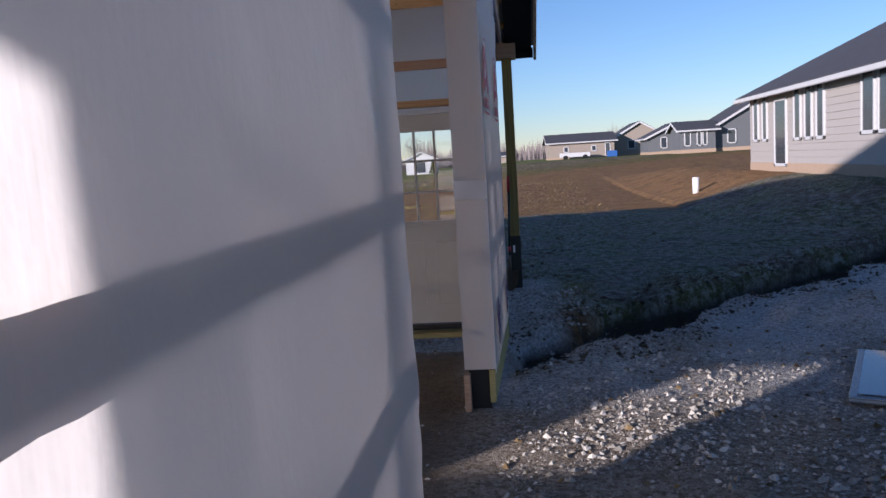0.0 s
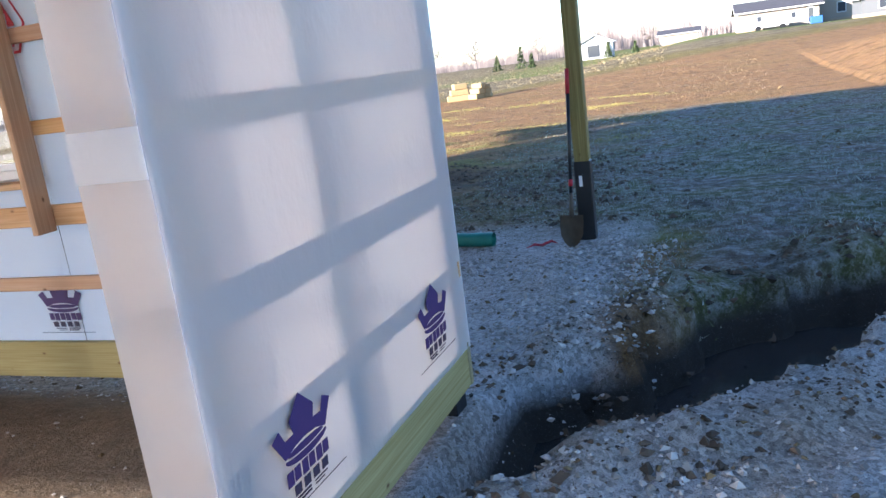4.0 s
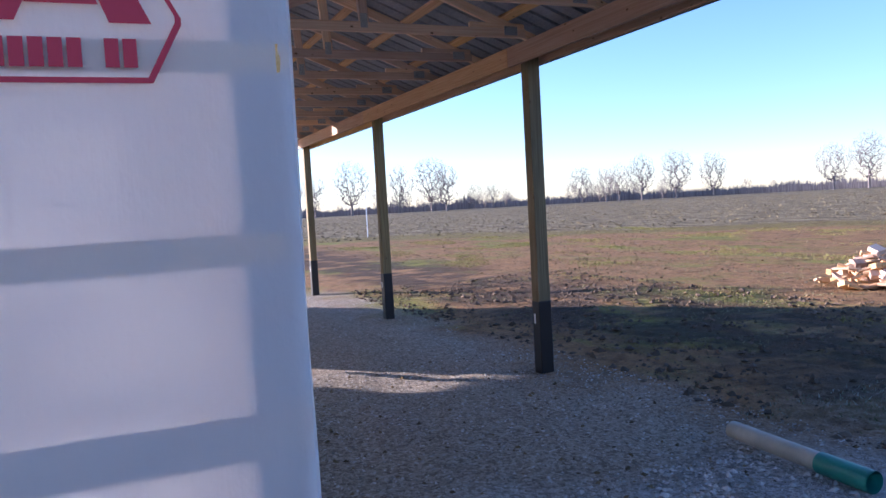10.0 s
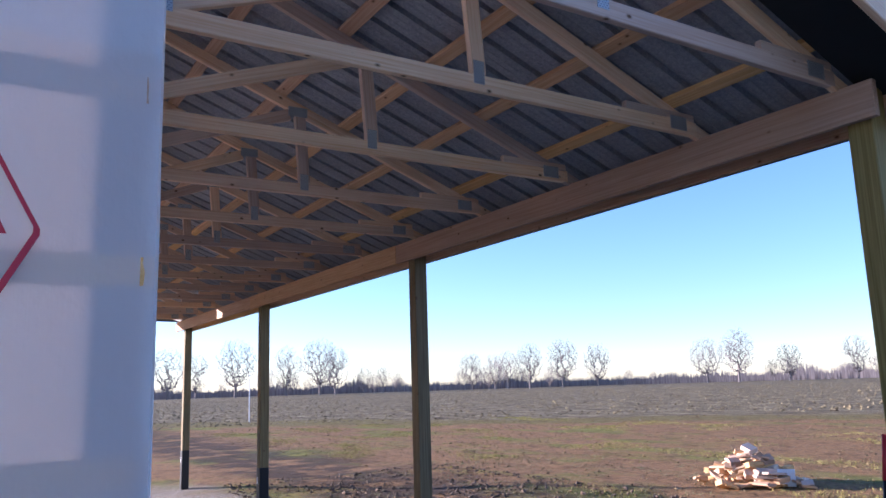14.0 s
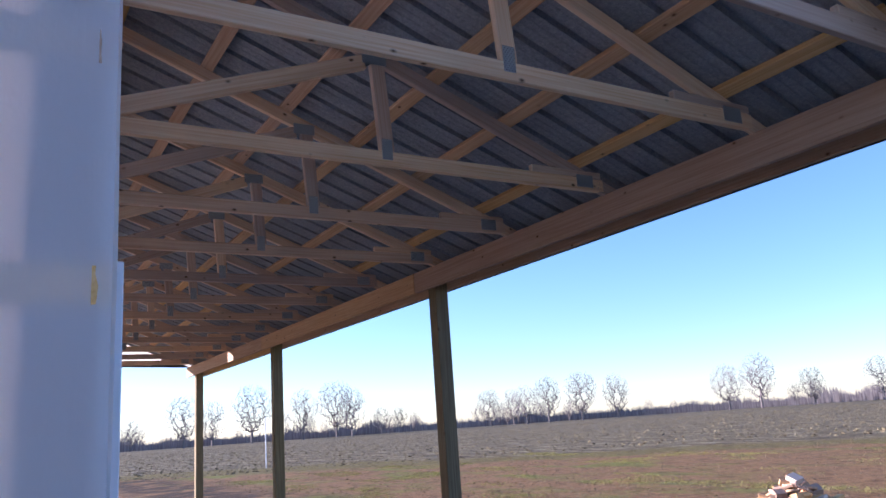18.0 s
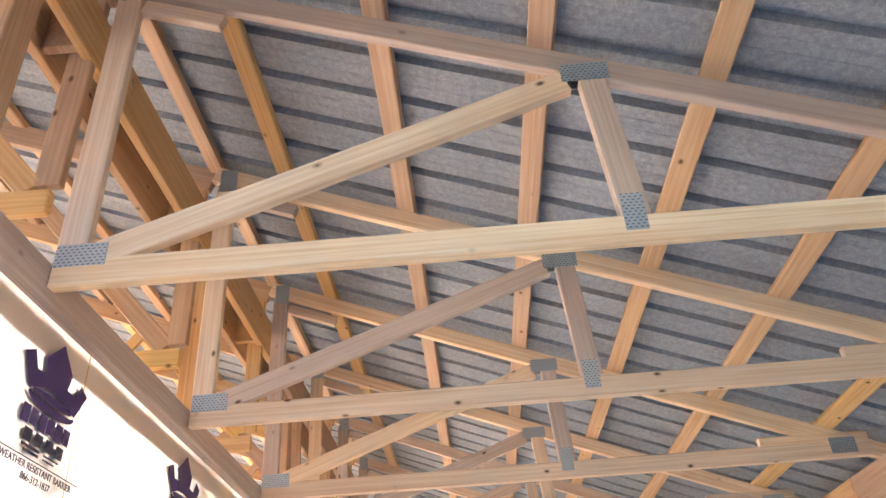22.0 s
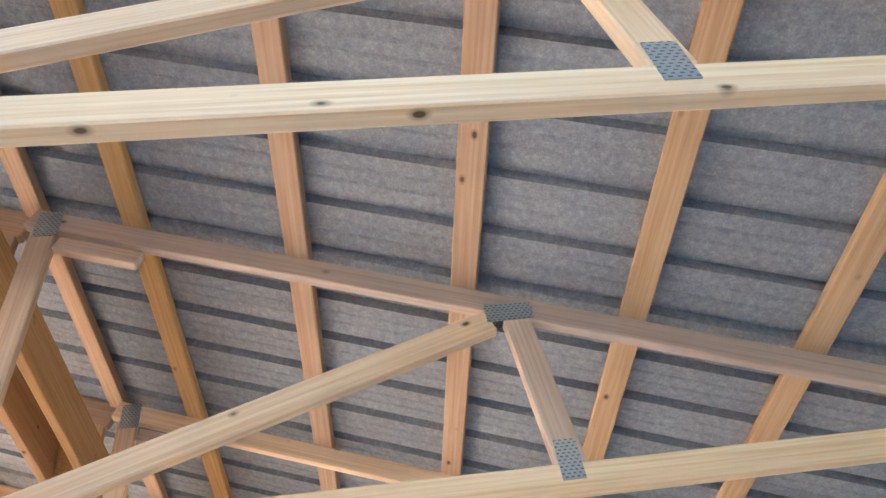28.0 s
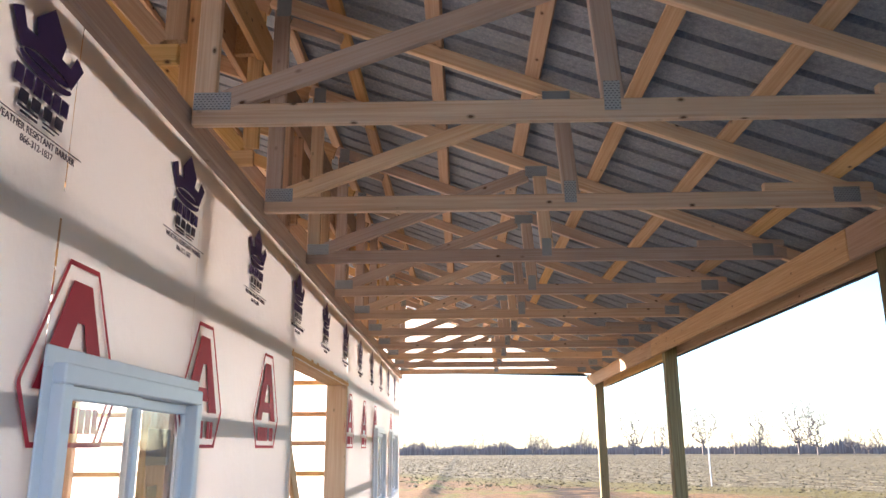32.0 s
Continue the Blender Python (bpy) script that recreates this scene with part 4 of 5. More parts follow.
def words_mesh():
    b = bmesh.new()
    for k in range(4):
        x = -0.24 + 0.16 * k
        prism([(x - 0.06, -0.42), (x + 0.05, -0.42), (x + 0.06, -0.325), (x - 0.05, -0.325)], 0.0015, b)
    prism([(-0.30, -0.46), (-0.04, -0.46), (-0.04, -0.44), (-0.30, -0.44)], 0.0015, b)
    prism([(-0.26, -0.495), (-0.04, -0.495), (-0.04, -0.475), (-0.26, -0.475)], 0.0015, b)
    prism([(0.03, -0.458), (0.26, -0.458), (0.26, -0.446), (0.03, -0.446)], 0.0015, b)
    prism([(0.03, -0.49), (0.20, -0.49), (0.20, -0.478), (0.03, -0.478)], 0.0015, b)
    prism([(-0.62, -0.535), (0.62, -0.535), (0.62, -0.528), (-0.62, -0.528)], 0.0015, b)
    return b


def finish(bm, mat):
    me = bpy.data.meshes.new("print")
    bm.to_mesh(me)
    bm.free()
    me.materials.append(mat)
    return me


CROWN, WORDS = finish(crown_mesh(), M["print_purple"]), finish(words_mesh(), M["print_dark"])
LINE_A, LINE_B = text_mesh("WEATHER RESISTANT BARRIER", 0.076), text_mesh("866-312-1837", 0.076)
for me in (LINE_A, LINE_B):
    me.materials.clear()
    me.materials.append(M["print_dark"])
hexm = bmesh.new()
out = [(-0.16, 0.47), (0.16, 0.47), (0.50, -0.17), (0.50, -0.20), (0.36, -0.47), (-0.36, -0.47), (-0.50, -0.20), (-0.50, -0.17)]
for i in range(8):
    (ax, ay), (bx, by) = out[i], out[(i + 1) % 8]
    k = 0.945
    prism([(ax, ay), (bx, by), (bx * k, by * k), (ax * k, ay * k)], 0.0015, hexm)
prism([(-0.10, 0.37), (0.10, 0.37), (0.06, 0.16), (-0.02, 0.16)], 0.0015, hexm)
prism([(-0.10, 0.37), (-0.02, 0.16), (-0.19, -0.20), (-0.37, -0.20)], 0.0015, hexm)
prism([(0.10, 0.37), (0.37, -0.20), (0.19, -0.20), (0.06, 0.16)], 0.0015, hexm)
prism([(-0.15, -0.12), (0.15, -0.12), (0.11, -0.02), (-0.11, -0.02)], 0.0015, hexm)
for k in range(8):
    if k != 5:
        x = -0.27 + 0.077 * k
        prism([(x - 0.03, -0.40), (x + 0.03, -0.40), (x + 0.03, -0.27), (x - 0.03, -0.27)], 0.0015, hexm)
HEX = finish(hexm, M["print_red"])


def print_on(frame_m, parent, u, v, size, mirror, kinds, lift=0.0165):
    """Prints a mark centred at (u, v) of a wall; mirror turns it to read from outside."""
    flip = Matrix.Diagonal((-1 if mirror else 1, 1, 1, 1))
    m = frame_m @ Matrix.Translation((u, v, lift)) @ flip
    if frame_m is NORTH:
        back = frame_m @ Matrix.Translation((u, v, -0.0025)) @ flip
        for nm, me, off, s in kinds:
            if nm != "printed_line":
                part(nm, me, None, parent, "print showing through on the inside", back @ Matrix.Translation((0, off, 0)) @ Matrix.Diagonal((s, s, 1, 1)))
    for nm, me, off, s in kinds:
        part(nm, me, None, parent, "", m @ Matrix.Translation((0, off, 0)) @ Matrix.Diagonal((s, s, 1, 1)))


def crown_set(s):
    return [("printed_crown", CROWN, 0, s), ("printed_words", WORDS, 0, s), ("printed_line", LINE_A, -0.605 * s, s), ("printed_line", LINE_B, -0.685 * s, s)]


for k in range(12):
    print_on(NORTH, wall_north, 2.322 + 1.107 * (k - 1), 3.13, 0.38, False, crown_set(0.37))
    if k not in (4, 5, 9, 11):
        print_on(NORTH, wall_north, 1.53 + 1.124 * k, 2.38, 0.55, False, [("printed_badge", HEX, 0, 0.56)])
for u in (0.39, 1.50, 2.62, 3.71, 4.83, 9.3, 10.4, 11.5, 12.6, 13.7):
    print_on(NORTH, wall_north, u, 0.60, 0.3, False, [("printed_crown", CROWN, 0, 0.35), ("printed_words", WORDS, 0, 0.35)])
for u in (-1.62, -0.48):
    print_on(FRONT, wall_front, u, 0.64, 0.3, False, [("printed_crown", CROWN, 0, 0.35), ("printed_words", WORDS, 0, 0.35)])
for u in (-1.72, -0.60):
    print_on(FRONT, wall_front, u, 2.40, 0.55, False, [("printed_badge", HEX, 0, 0.56)])
for u in (-1.49, -0.386):
    print_on(FRONT, wall_front, u, 3.245, 0.36, False, crown_set(0.37), 0.030)
sheet("wrap_overlap", FRONT, OPEN_FAR, WALL_Y, 2.82, 3.385, wall_front, "upper course of wrap lapped over the lower", sag=0.009, seed=33)

# ---- loose things in the yard ----
def drain_pipe():
    p = thing("drain_pipe", (-1.4, 3.42, 0.05), "length of plastic pipe, muddy white with a green end, on gravel", "pipe")
    a, b, c = Vector((-1.96, 3.43, 0.075)), Vector((-1.17, 3.365, 0.075)), Vector((-0.79, 3.335, 0.075))

    def hollow(s, e, r):
        bm = tube([s, e], r, 20, cap=False)
        tube([s, e], r - 0.008, 20, bm, cap=False)
        return bm

    part("white_length", hollow(a, b, 0.062), M["pipe_white"], p, "muddy white plastic", smooth=True)
    part("green_length", hollow(b, c, 0.068), M["pipe_green"], p, "green plastic with dried mud", smooth=True)


drain_pipe()


def shovel():
    s = thing("shovel", (-0.02, 3.15, 0), "shovel with a muddy steel blade leaning on the porch post", "shovel")
    foot, top = Vector((-0.005, 3.16, 0.0)), Vector((0.035, 3.415, 1.58))
    d = (top - foot).normalized()
    m = along(foot, top, (0, -1, 0))
    bm = bmesh.new()
    n = 8
    rows = [(0.0, 0.02), (0.05, 0.065), (0.12, 0.10), (0.24, 0.108), (0.30, 0.105)]
    vs = [[bm.verts.new((r[0], r[1] * (2 * k / n - 1), 0.018 * (2 * k / n - 1) ** 2)) for k in range(n + 1)] for r in rows]
    for a, b in zip(vs, vs[1:]):
        for k in range(n):
            bm.faces.new((a[k], a[k + 1], b[k + 1], b[k]))
    bmesh.ops.solidify(bm, geom=bm.faces[:], thickness=0.004)
    part("blade", bm, M["steel"], s, "muddy steel blade", Matrix.Translation(foot) @ m.to_3x3().to_4x4(), True)
    part("socket", tube([foot + d * 0.28, foot + d * 0.5], [0.024, 0.017], 10), M["steel"], s, smooth=True)
    part("handle", tube([foot + d * 0.48, top - d * 0.22], 0.016, 10), M["black"], s, "black fibreglass handle", smooth=True)
    part("grip", tube([top - d * 0.22, top], [0.018, 0.019], 10), M["red"], s, "red grip", smooth=True)
    part("band", tube([foot + d * 0.56, foot + d * 0.62], 0.019, 10), M["red"], s, "red band", smooth=True)


shovel()
ribbon = thing("marking_ribbon", (-0.3, 3.2, 0.02), "red plastic marking ribbon lying on the gravel", "ribbon")
part("strip", tube([(-0.42, 3.12, 0.03), (-0.36, 3.18, 0.045), (-0.30, 3.20, 0.03), (-0.22, 3.27, 0.05), (-0.16, 3.25, 0.03)], [0.006, 0.014, 0.012, 0.014, 0.004], 5), M["red"], ribbon)


def offcut_pile():
    p = thing("offcut_pile", (-6.85, 11.45, 0), "heap of pale sawn timber offcuts on the grass", "wood pile")
    rnd = random.Random(5)
    for i in range(190):
        r = abs(rnd.gauss(0, 0.42))
        a = rnd.uniform(0, 6.28)
        x, y = 1.05 * r * math.cos(a), 0.85 * r * math.sin(a)
        z = max(0.03, rnd.uniform(0.02, 0.62 - 0.55 * r))
        L = rnd.uniform(0.12, 0.42)
        bm = box(L, rnd.choice((0.09, 0.14, 0.14, 0.19)), rnd.choice((0.038, 0.038, 0.09)), 0.003)
        part("offcut", bm, M[rnd.choice(("purlin", "purlin", "beam", "beam", "lumber"))], p, "", pose(-6.85 + x, 11.45 + y, z, rnd.gauss(0, 16), rnd.gauss(0, 16), rnd.uniform(0, 180)))
    part("white_offcut", box(0.3, 0.05, 0.28, 0.004), M["white"], p, "white painted offcut", pose(-6.2, 11.5, 0.16, 0, 0, 35))


offcut_pile()


def bale(x, y, turn, s=1.0):
    b = thing("straw_bale", (x, y, ground_z(x, y)), "weathered tan block standing in the bare field", "bale", "bales in the field")
    for k in range(3):
        part("block", box((1.1 - 0.22 * k) * s, 0.6 * s, 0.28 * s, 0.03), M["straw"], b, "", pose(x + 0.06 * k, y, ground_z(x, y) + (0.13 + 0.28 * k) * s, 0, 0, turn + 5 * k))


bale(-10.8, 33.3, 20)
bale(-9.9, 33.6, 75, 0.9)
bale(-9.7, 34.0, 5, 0.8)
fp = thing("stand_pipe", (6.0, 19.2, ground_z(6.0, 19.2)), "short white plastic stand pipe in the bare soil", "pipe")
part("pipe", tube([(6.0, 19.2, ground_z(6.0, 19.2) - 0.1), (6.0, 19.2, ground_z(6.0, 19.2) + 0.52)], 0.11, 16), M["white"], fp, smooth=True)
for x, y, h in ((-45.0, 14.8, 3.0), (-30.0, 62.0, 2.2)):
    st = thing("survey_stake", (x, y, 0), "thin white marker stake at the field edge", "stake", "marker stakes")
    part("rod", tube([(x, y, -0.1), (x, y, h)], 0.032, 8), M["white"], st)
pan = thing("sheet_of_glass", (3.2, -2.4, 0.02), "framed pane lying flat on the gravel", "window pane")
part("frame", box(1.3, 0.9, 0.04, 0.006), M["plate"], pan, "", pose(2.95, -1.75, 0.12, 0, 0, 65))
part("pane", box(1.2, 0.8, 0.012, 0), M["pane_far"], pan, "", pose(2.95, -1.75, 0.145, 0, 0, 65))
blk = thing("wood_block", (-0.25, -2.03, 0), "upright wooden block beside the black post foot", "block")
part("block", box(0.045, 0.09, 0.3), M["beam"], blk, "", pose(-0.225, -2.03, 0.19))


# ---- stones, clods and grass ----
def scatter(name, label, category, material, count, place, size, flat=0.6, seed=1):
    rnd = np.random.RandomState(seed)
    base = np.array([(1, 0, 0), (-1, 0, 0), (0, 1, 0), (0, -1, 0), (0, 0, 1), (0, 0, -1)], float)
    tri = [(0, 2, 4), (2, 1, 4), (1, 3, 4), (3, 0, 4), (2, 0, 5), (1, 2, 5), (3, 1, 5), (0, 3, 5)]
    verts, faces = [], []
    made = 0
    while made < count:
        x, y = place(rnd)
        if x is None:
            continue
        s = size[0] * (size[1] / size[0]) ** (rnd.rand() ** 2.2)
        a = rnd.rand() * 6.28
        c, d = math.cos(a), math.sin(a)
        v = base * (s * (0.7 + 0.6 * rnd.rand(6, 1))) * np.array([1.0, 0.8, flat]) + rnd.randn(6, 3) * s * 0.16
        z = ground_z(x, y)
        k = len(verts)
        for q in v:
            verts.append((x + c * q[0] - d * q[1], y + d * q[0] + c * q[1], z + q[2] + 0.15 * s))
        faces += [(k + i, k + j, k + l) for i, j, l in tri]
        made += 1
    me = bpy.data.meshes.new(name)
    me.from_pydata(verts, [], faces)
    me.materials.append(material)
    tagged(new(name, me), label, category, kind="stuff")


def blades(name, label, material, count, place, height, seed):
    rnd = np.random.RandomState(seed)
    verts, faces = [], []
    made = 0
    while made < count:
        x, y = place(rnd)
        if x is None:
            continue
        z = ground_z(x, y) - 0.01
        for _ in range(3):
            a = rnd.rand() * 6.28
            h = height * (0.4 + rnd.rand())
            w = 0.004 + 0.004 * rnd.rand() + 0.03 * height
            lx, ly = rnd.randn(2) * h * 0.6
            px, py = x + rnd.randn() * 0.03, y + rnd.randn() * 0.03
            k = len(verts)
            verts += [(px - w * math.cos(a), py - w * math.sin(a), z), (px + w * math.cos(a), py + w * math.sin(a), z), (px + lx, py + ly, z + h)]
            faces.append((k, k + 1, k + 2))
        made += 1
    me = bpy.data.meshes.new(name)
    me.from_pydata(verts, [], faces)
    me.materials.append(material)
    tagged(new(name, me), label, "grass", kind="stuff")


def on_apron(r):
    x, y = r.uniform(-6, 5), r.uniform(-4.5, 4.2)
    if x < 0 and y < -0.2:
        return (x, y) if r.rand() < 0.07 else (None, None)
    if x > 0.5 + 0.25 * noise.noise((x * 2, y * 2, 3)) and y - x > -0.6:
        return None, None
    return x, y


def on_lawn(r):
    x, y = r.uniform(-2.5, 14), r.uniform(0.4, 16)
    if (x < 0.42 and y < 3.9) or seg_dist(x, y, TRENCH) < 0.5 or y - x < -0.8:
        return None, None
    return (x, y) if r.rand() < 1.2 / (1 + 0.12 * y) and noise.noise((x * 0.6, y * 0.6, 2)) > -0.25 else (None, None)


def on_yard(r):
    x, y = r.uniform(-14, 0), r.uniform(4.2, 16)
    return (x, y) if noise.noise((x * 0.5, y * 0.9, 6)) > 0.0 else (None, None)


def in_sun_grass(r):
    x, y = r.uniform(-34, 0), r.uniform(8.0, 26)
    return (x, y) if noise.noise((x * 0.3, y * 0.55, 41)) > r.uniform(0.12, 0.4) else (None, None)


def on_mud(r):
    x, y = r.uniform(-14, 1), r.uniform(4.0, 9.5)
    return (x, y) if noise.noise((x * 0.7, y * 1.1, 16)) > r.uniform(-0.5, 0.5) else (None, None)


def at_trench(r):
    x, y = r.uniform(-0.3, 8), r.uniform(-2, 8)
    d = seg_dist(x, y, TRENCH)
    return (x, y) if 0.3 < d < 0.95 and not (x < 0.1 and y < -0.3) else (None, None)


scatter("gravel", "crushed grey stone on the apron", "gravel", M["stone"], 30000, on_apron, (0.004, 0.019), seed=2)
def on_rubble(r):
    x, y = (r.uniform(-1.8, 0.9), r.uniform(0.3, 3.4)) if r.rand() < 0.55 else (r.uniform(0.1, 3.2), r.uniform(-4.5, -0.6))
    return (x, y) if seg_dist(x, y, TRENCH) > 0.42 and noise.noise((x * 1.3, y * 1.3, 33)) > r.uniform(-0.45, 0.35) else (None, None)


scatter("gravel", "coarse crushed stone and lumps on the apron", "gravel", M["stone"], 9000, on_rubble, (0.008, 0.034), seed=22)
scatter("gravel", "coarse stones in the bare soil by the porch", "gravel", M["stone"], 1500, lambda r: (r.uniform(-13, -6), r.uniform(0.3, 4)), (0.006, 0.02), seed=3)
scatter("soil_clods", "dark clods of turned soil", "soil", M["clod"], 6000, on_mud, (0.010, 0.062), seed=4)
scatter("soil_clods", "crumbs of dark soil on the gravel", "soil", M["yard_clod"], 2500, on_apron, (0.006, 0.03), seed=14)
scatter("soil_clods", "dark clods along the trench", "soil", M["clod"], 4200, at_trench, (0.008, 0.042), seed=5)
blades("frosted_grass", "short frosted grass", M["frost_blade"], 15000, on_lawn, 0.035, 6)
blades("grass", "short winter grass in patches", M["blade"], 7000, on_yard, 0.03, 7)


def far_clods(r):
    d = r.uniform(42, 170)
    a = radians(r.uniform(92, 190))
    return d * math.cos(a), d * math.sin(a) * 1.0 if True else None


scatter("field_stubble", "clods and stubble of the ploughed field", "soil", M["chip"], 30000, far_clods, (0.04, 0.15), 0.5, seed=8)


def in_sun(r):
    x, y = r.uniform(-36, 3), r.uniform(8.0, 40)
    if -0.62 * x + 0.78 * y > 40 or noise.noise((x * 0.35, y * 0.6, 26)) < r.uniform(-0.5, 0.3):
        return None, None
    return x, y


scatter("soil_clods", "small clods over the sunlit bare yard", "soil", M["yard_clod"], 18000, in_sun, (0.010, 0.048), 0.6, seed=9)
blades("grass", "thin yellow-green grass over the sunlit yard", M["sun_blade"], 12000, in_sun_grass, 0.05, 10)


# ---- distance: trees, brush, houses ----
def tree_meshes(seed, height):
    """A bare tree: twigs grow outwards from the trunk to fill a rounded crown, and thicken towards the root."""
    rnd = np.random.RandomState(seed)
    trunk, crown = bmesh.new(), bmesh.new()
    wide, tall = rnd.uniform(0.30, 0.40), rnd.uniform(0.40, 0.44)
    pts = [np.array((0.02 * rnd.randn(), 0.02 * rnd.randn(), height * k / 12.0 - 0.3)) for k in range(5)]
    up = [-1, 0, 1, 2, 3]
    cloud = []
    while len(cloud) < 1900:
        q = rnd.uniform(-1, 1, 3)
        r = math.sqrt(q.dot(q))
        if r > 1 or noise.noise((q[0] * 2.2 + seed, q[1] * 2.2, q[2] * 2.2)) < -0.16 - 0.2 * rnd.rand():
            continue
        cloud.append(np.array((q[0] * wide, q[1] * wide, 0.58 + q[2] * tall)) * height)
    root = np.array((0, 0, height * 0.2))
    cloud.sort(key=lambda q: math.sqrt((q - root).dot(q - root)))
    for q in cloud:
        have = np.array(pts)
        gap = q - have
        cost = np.sqrt((gap * gap).sum(1)) + 1.5 * np.maximum(0.0, have[:, 2] - q[2])
        cost[:3] += 50
        up.append(int(cost.argmin()))
        pts.append(q)
    load = [1] * len(pts)
    for i in range(len(pts) - 1, 0, -1):
        load[up[i]] += load[i]
    for i in range(1, len(pts)):
        a, b = Vector(pts[up[i]]), Vector(pts[i])
        heavy = load[i] > 30
        ra = 0.011 * min(load[up[i]], load[i] * 2.0) ** 0.43
        rb = 0.011 * load[i] ** 0.43
        tube([a, b], [ra, rb], 5 if heavy else 3, trunk if heavy else crown, cap=False)
    return trunk, crown


protos = []
for i in range(4):
    tr = thing("tree", (-400, 400 + 20 * i, 0), "bare winter tree at the far edge of the field", "tree", "far bare trees")
    a, b = tree_meshes(30 + i, 13.0)
    k = 13.0 / max(v.co.z for v in b.verts)
    for bm in (a, b):
        bmesh.ops.scale(bm, vec=(k, k, k), verts=bm.verts)
    part("trunk", a, M["bark"], tr, "", WORLD_OF[tr])
    part("crown", b, M["twig"], tr, "", WORLD_OF[tr])
    protos.append(tr)


def at_bearing(left_of_north, dist):
    a = radians(left_of_north)
    return -dist * math.sin(a), dist * math.cos(a)


rnd = random.Random(11)
spots = [(77.6, 0.81), (75.7, 0.72), (73.0, 0.94), (69.4, 0.83), (67.0, 0.95), (65.9, 0.78), (63.8, 0.45), (62.4, 0.45), (55.8, 0.62), (54.1, 0.60), (53.1, 0.62), (51.5, 0.75),
         (49.1, 0.80), (46.6, 0.73), (39.0, 0.74), (36.9, 0.84), (33.7, 0.57), (29.6, 0.66), (93.9, 0.40), (91.8, 0.38), (88.6, 0.43), (84.7, 0.52), (83.7, 0.46), (81.0, 0.52),
         (71.0, 0.50), (25.0, 0.85), (19.9, 0.75), (16.5, 0.7), (12.0, 0.65), (8.0, 0.6), (4.0, 0.6), (99.0, 0.5)]
spots = [(b, 228 + 3.0 * (i % 5), 1.4 * v) for i, (b, v) in enumerate(spots)]
more = random.Random(77)
spots += [(more.uniform(2, 108), more.uniform(240, 300), more.uniform(0.35, 0.6)) for _ in range(60)]
for i, (b, d, s) in enumerate(spots):
    x, y = at_bearing(b, d)
    m = Matrix.Translation((x, y, 0)) @ pose(0, 0, 0, 0, 0, rnd.uniform(0, 360)) @ Matrix.Diagonal((s, s, s, 1))
    p = protos[i % 4]
    if i < 4:
        p.matrix_basis = m
    else:
        c = copy_thing(p, m)
        c.matrix_basis = m


def brush_line():
    r = random.Random(3)
    verts, faces = [], []
    for i in range(24000):
        b = r.uniform(-8, 112)
        d = r.uniform(255, 300) if b > 3 else r.uniform(165, 200)
        x, y = at_bearing(b, d)
        h = (2.2 + 6.0 * abs(noise.noise((b * 0.35, 2, 5))) + 1.2 * r.random()) * (1.0 if b > 8 else 1.7)
        h *= r.uniform(0.4, 1.0)
        w = r.uniform(0.06, 0.28)
        k = len(verts)
        tx, ty = at_bearing(b + 90, w)
        lx = r.gauss(0, 0.5)
        verts += [(x - tx, y - ty, -0.5), (x + tx, y + ty, -0.5), (x + tx * lx, y + ty * lx, h)]
        faces.append((k, k + 1, k + 2))
    me = bpy.data.meshes.new("brush")
    me.from_pydata(verts, [], faces)
    me.materials.append(M["brush"])
    tagged(new("brush", me), "low bare hedgerow along the far field edge", "hedge", kind="stuff")


brush_line()


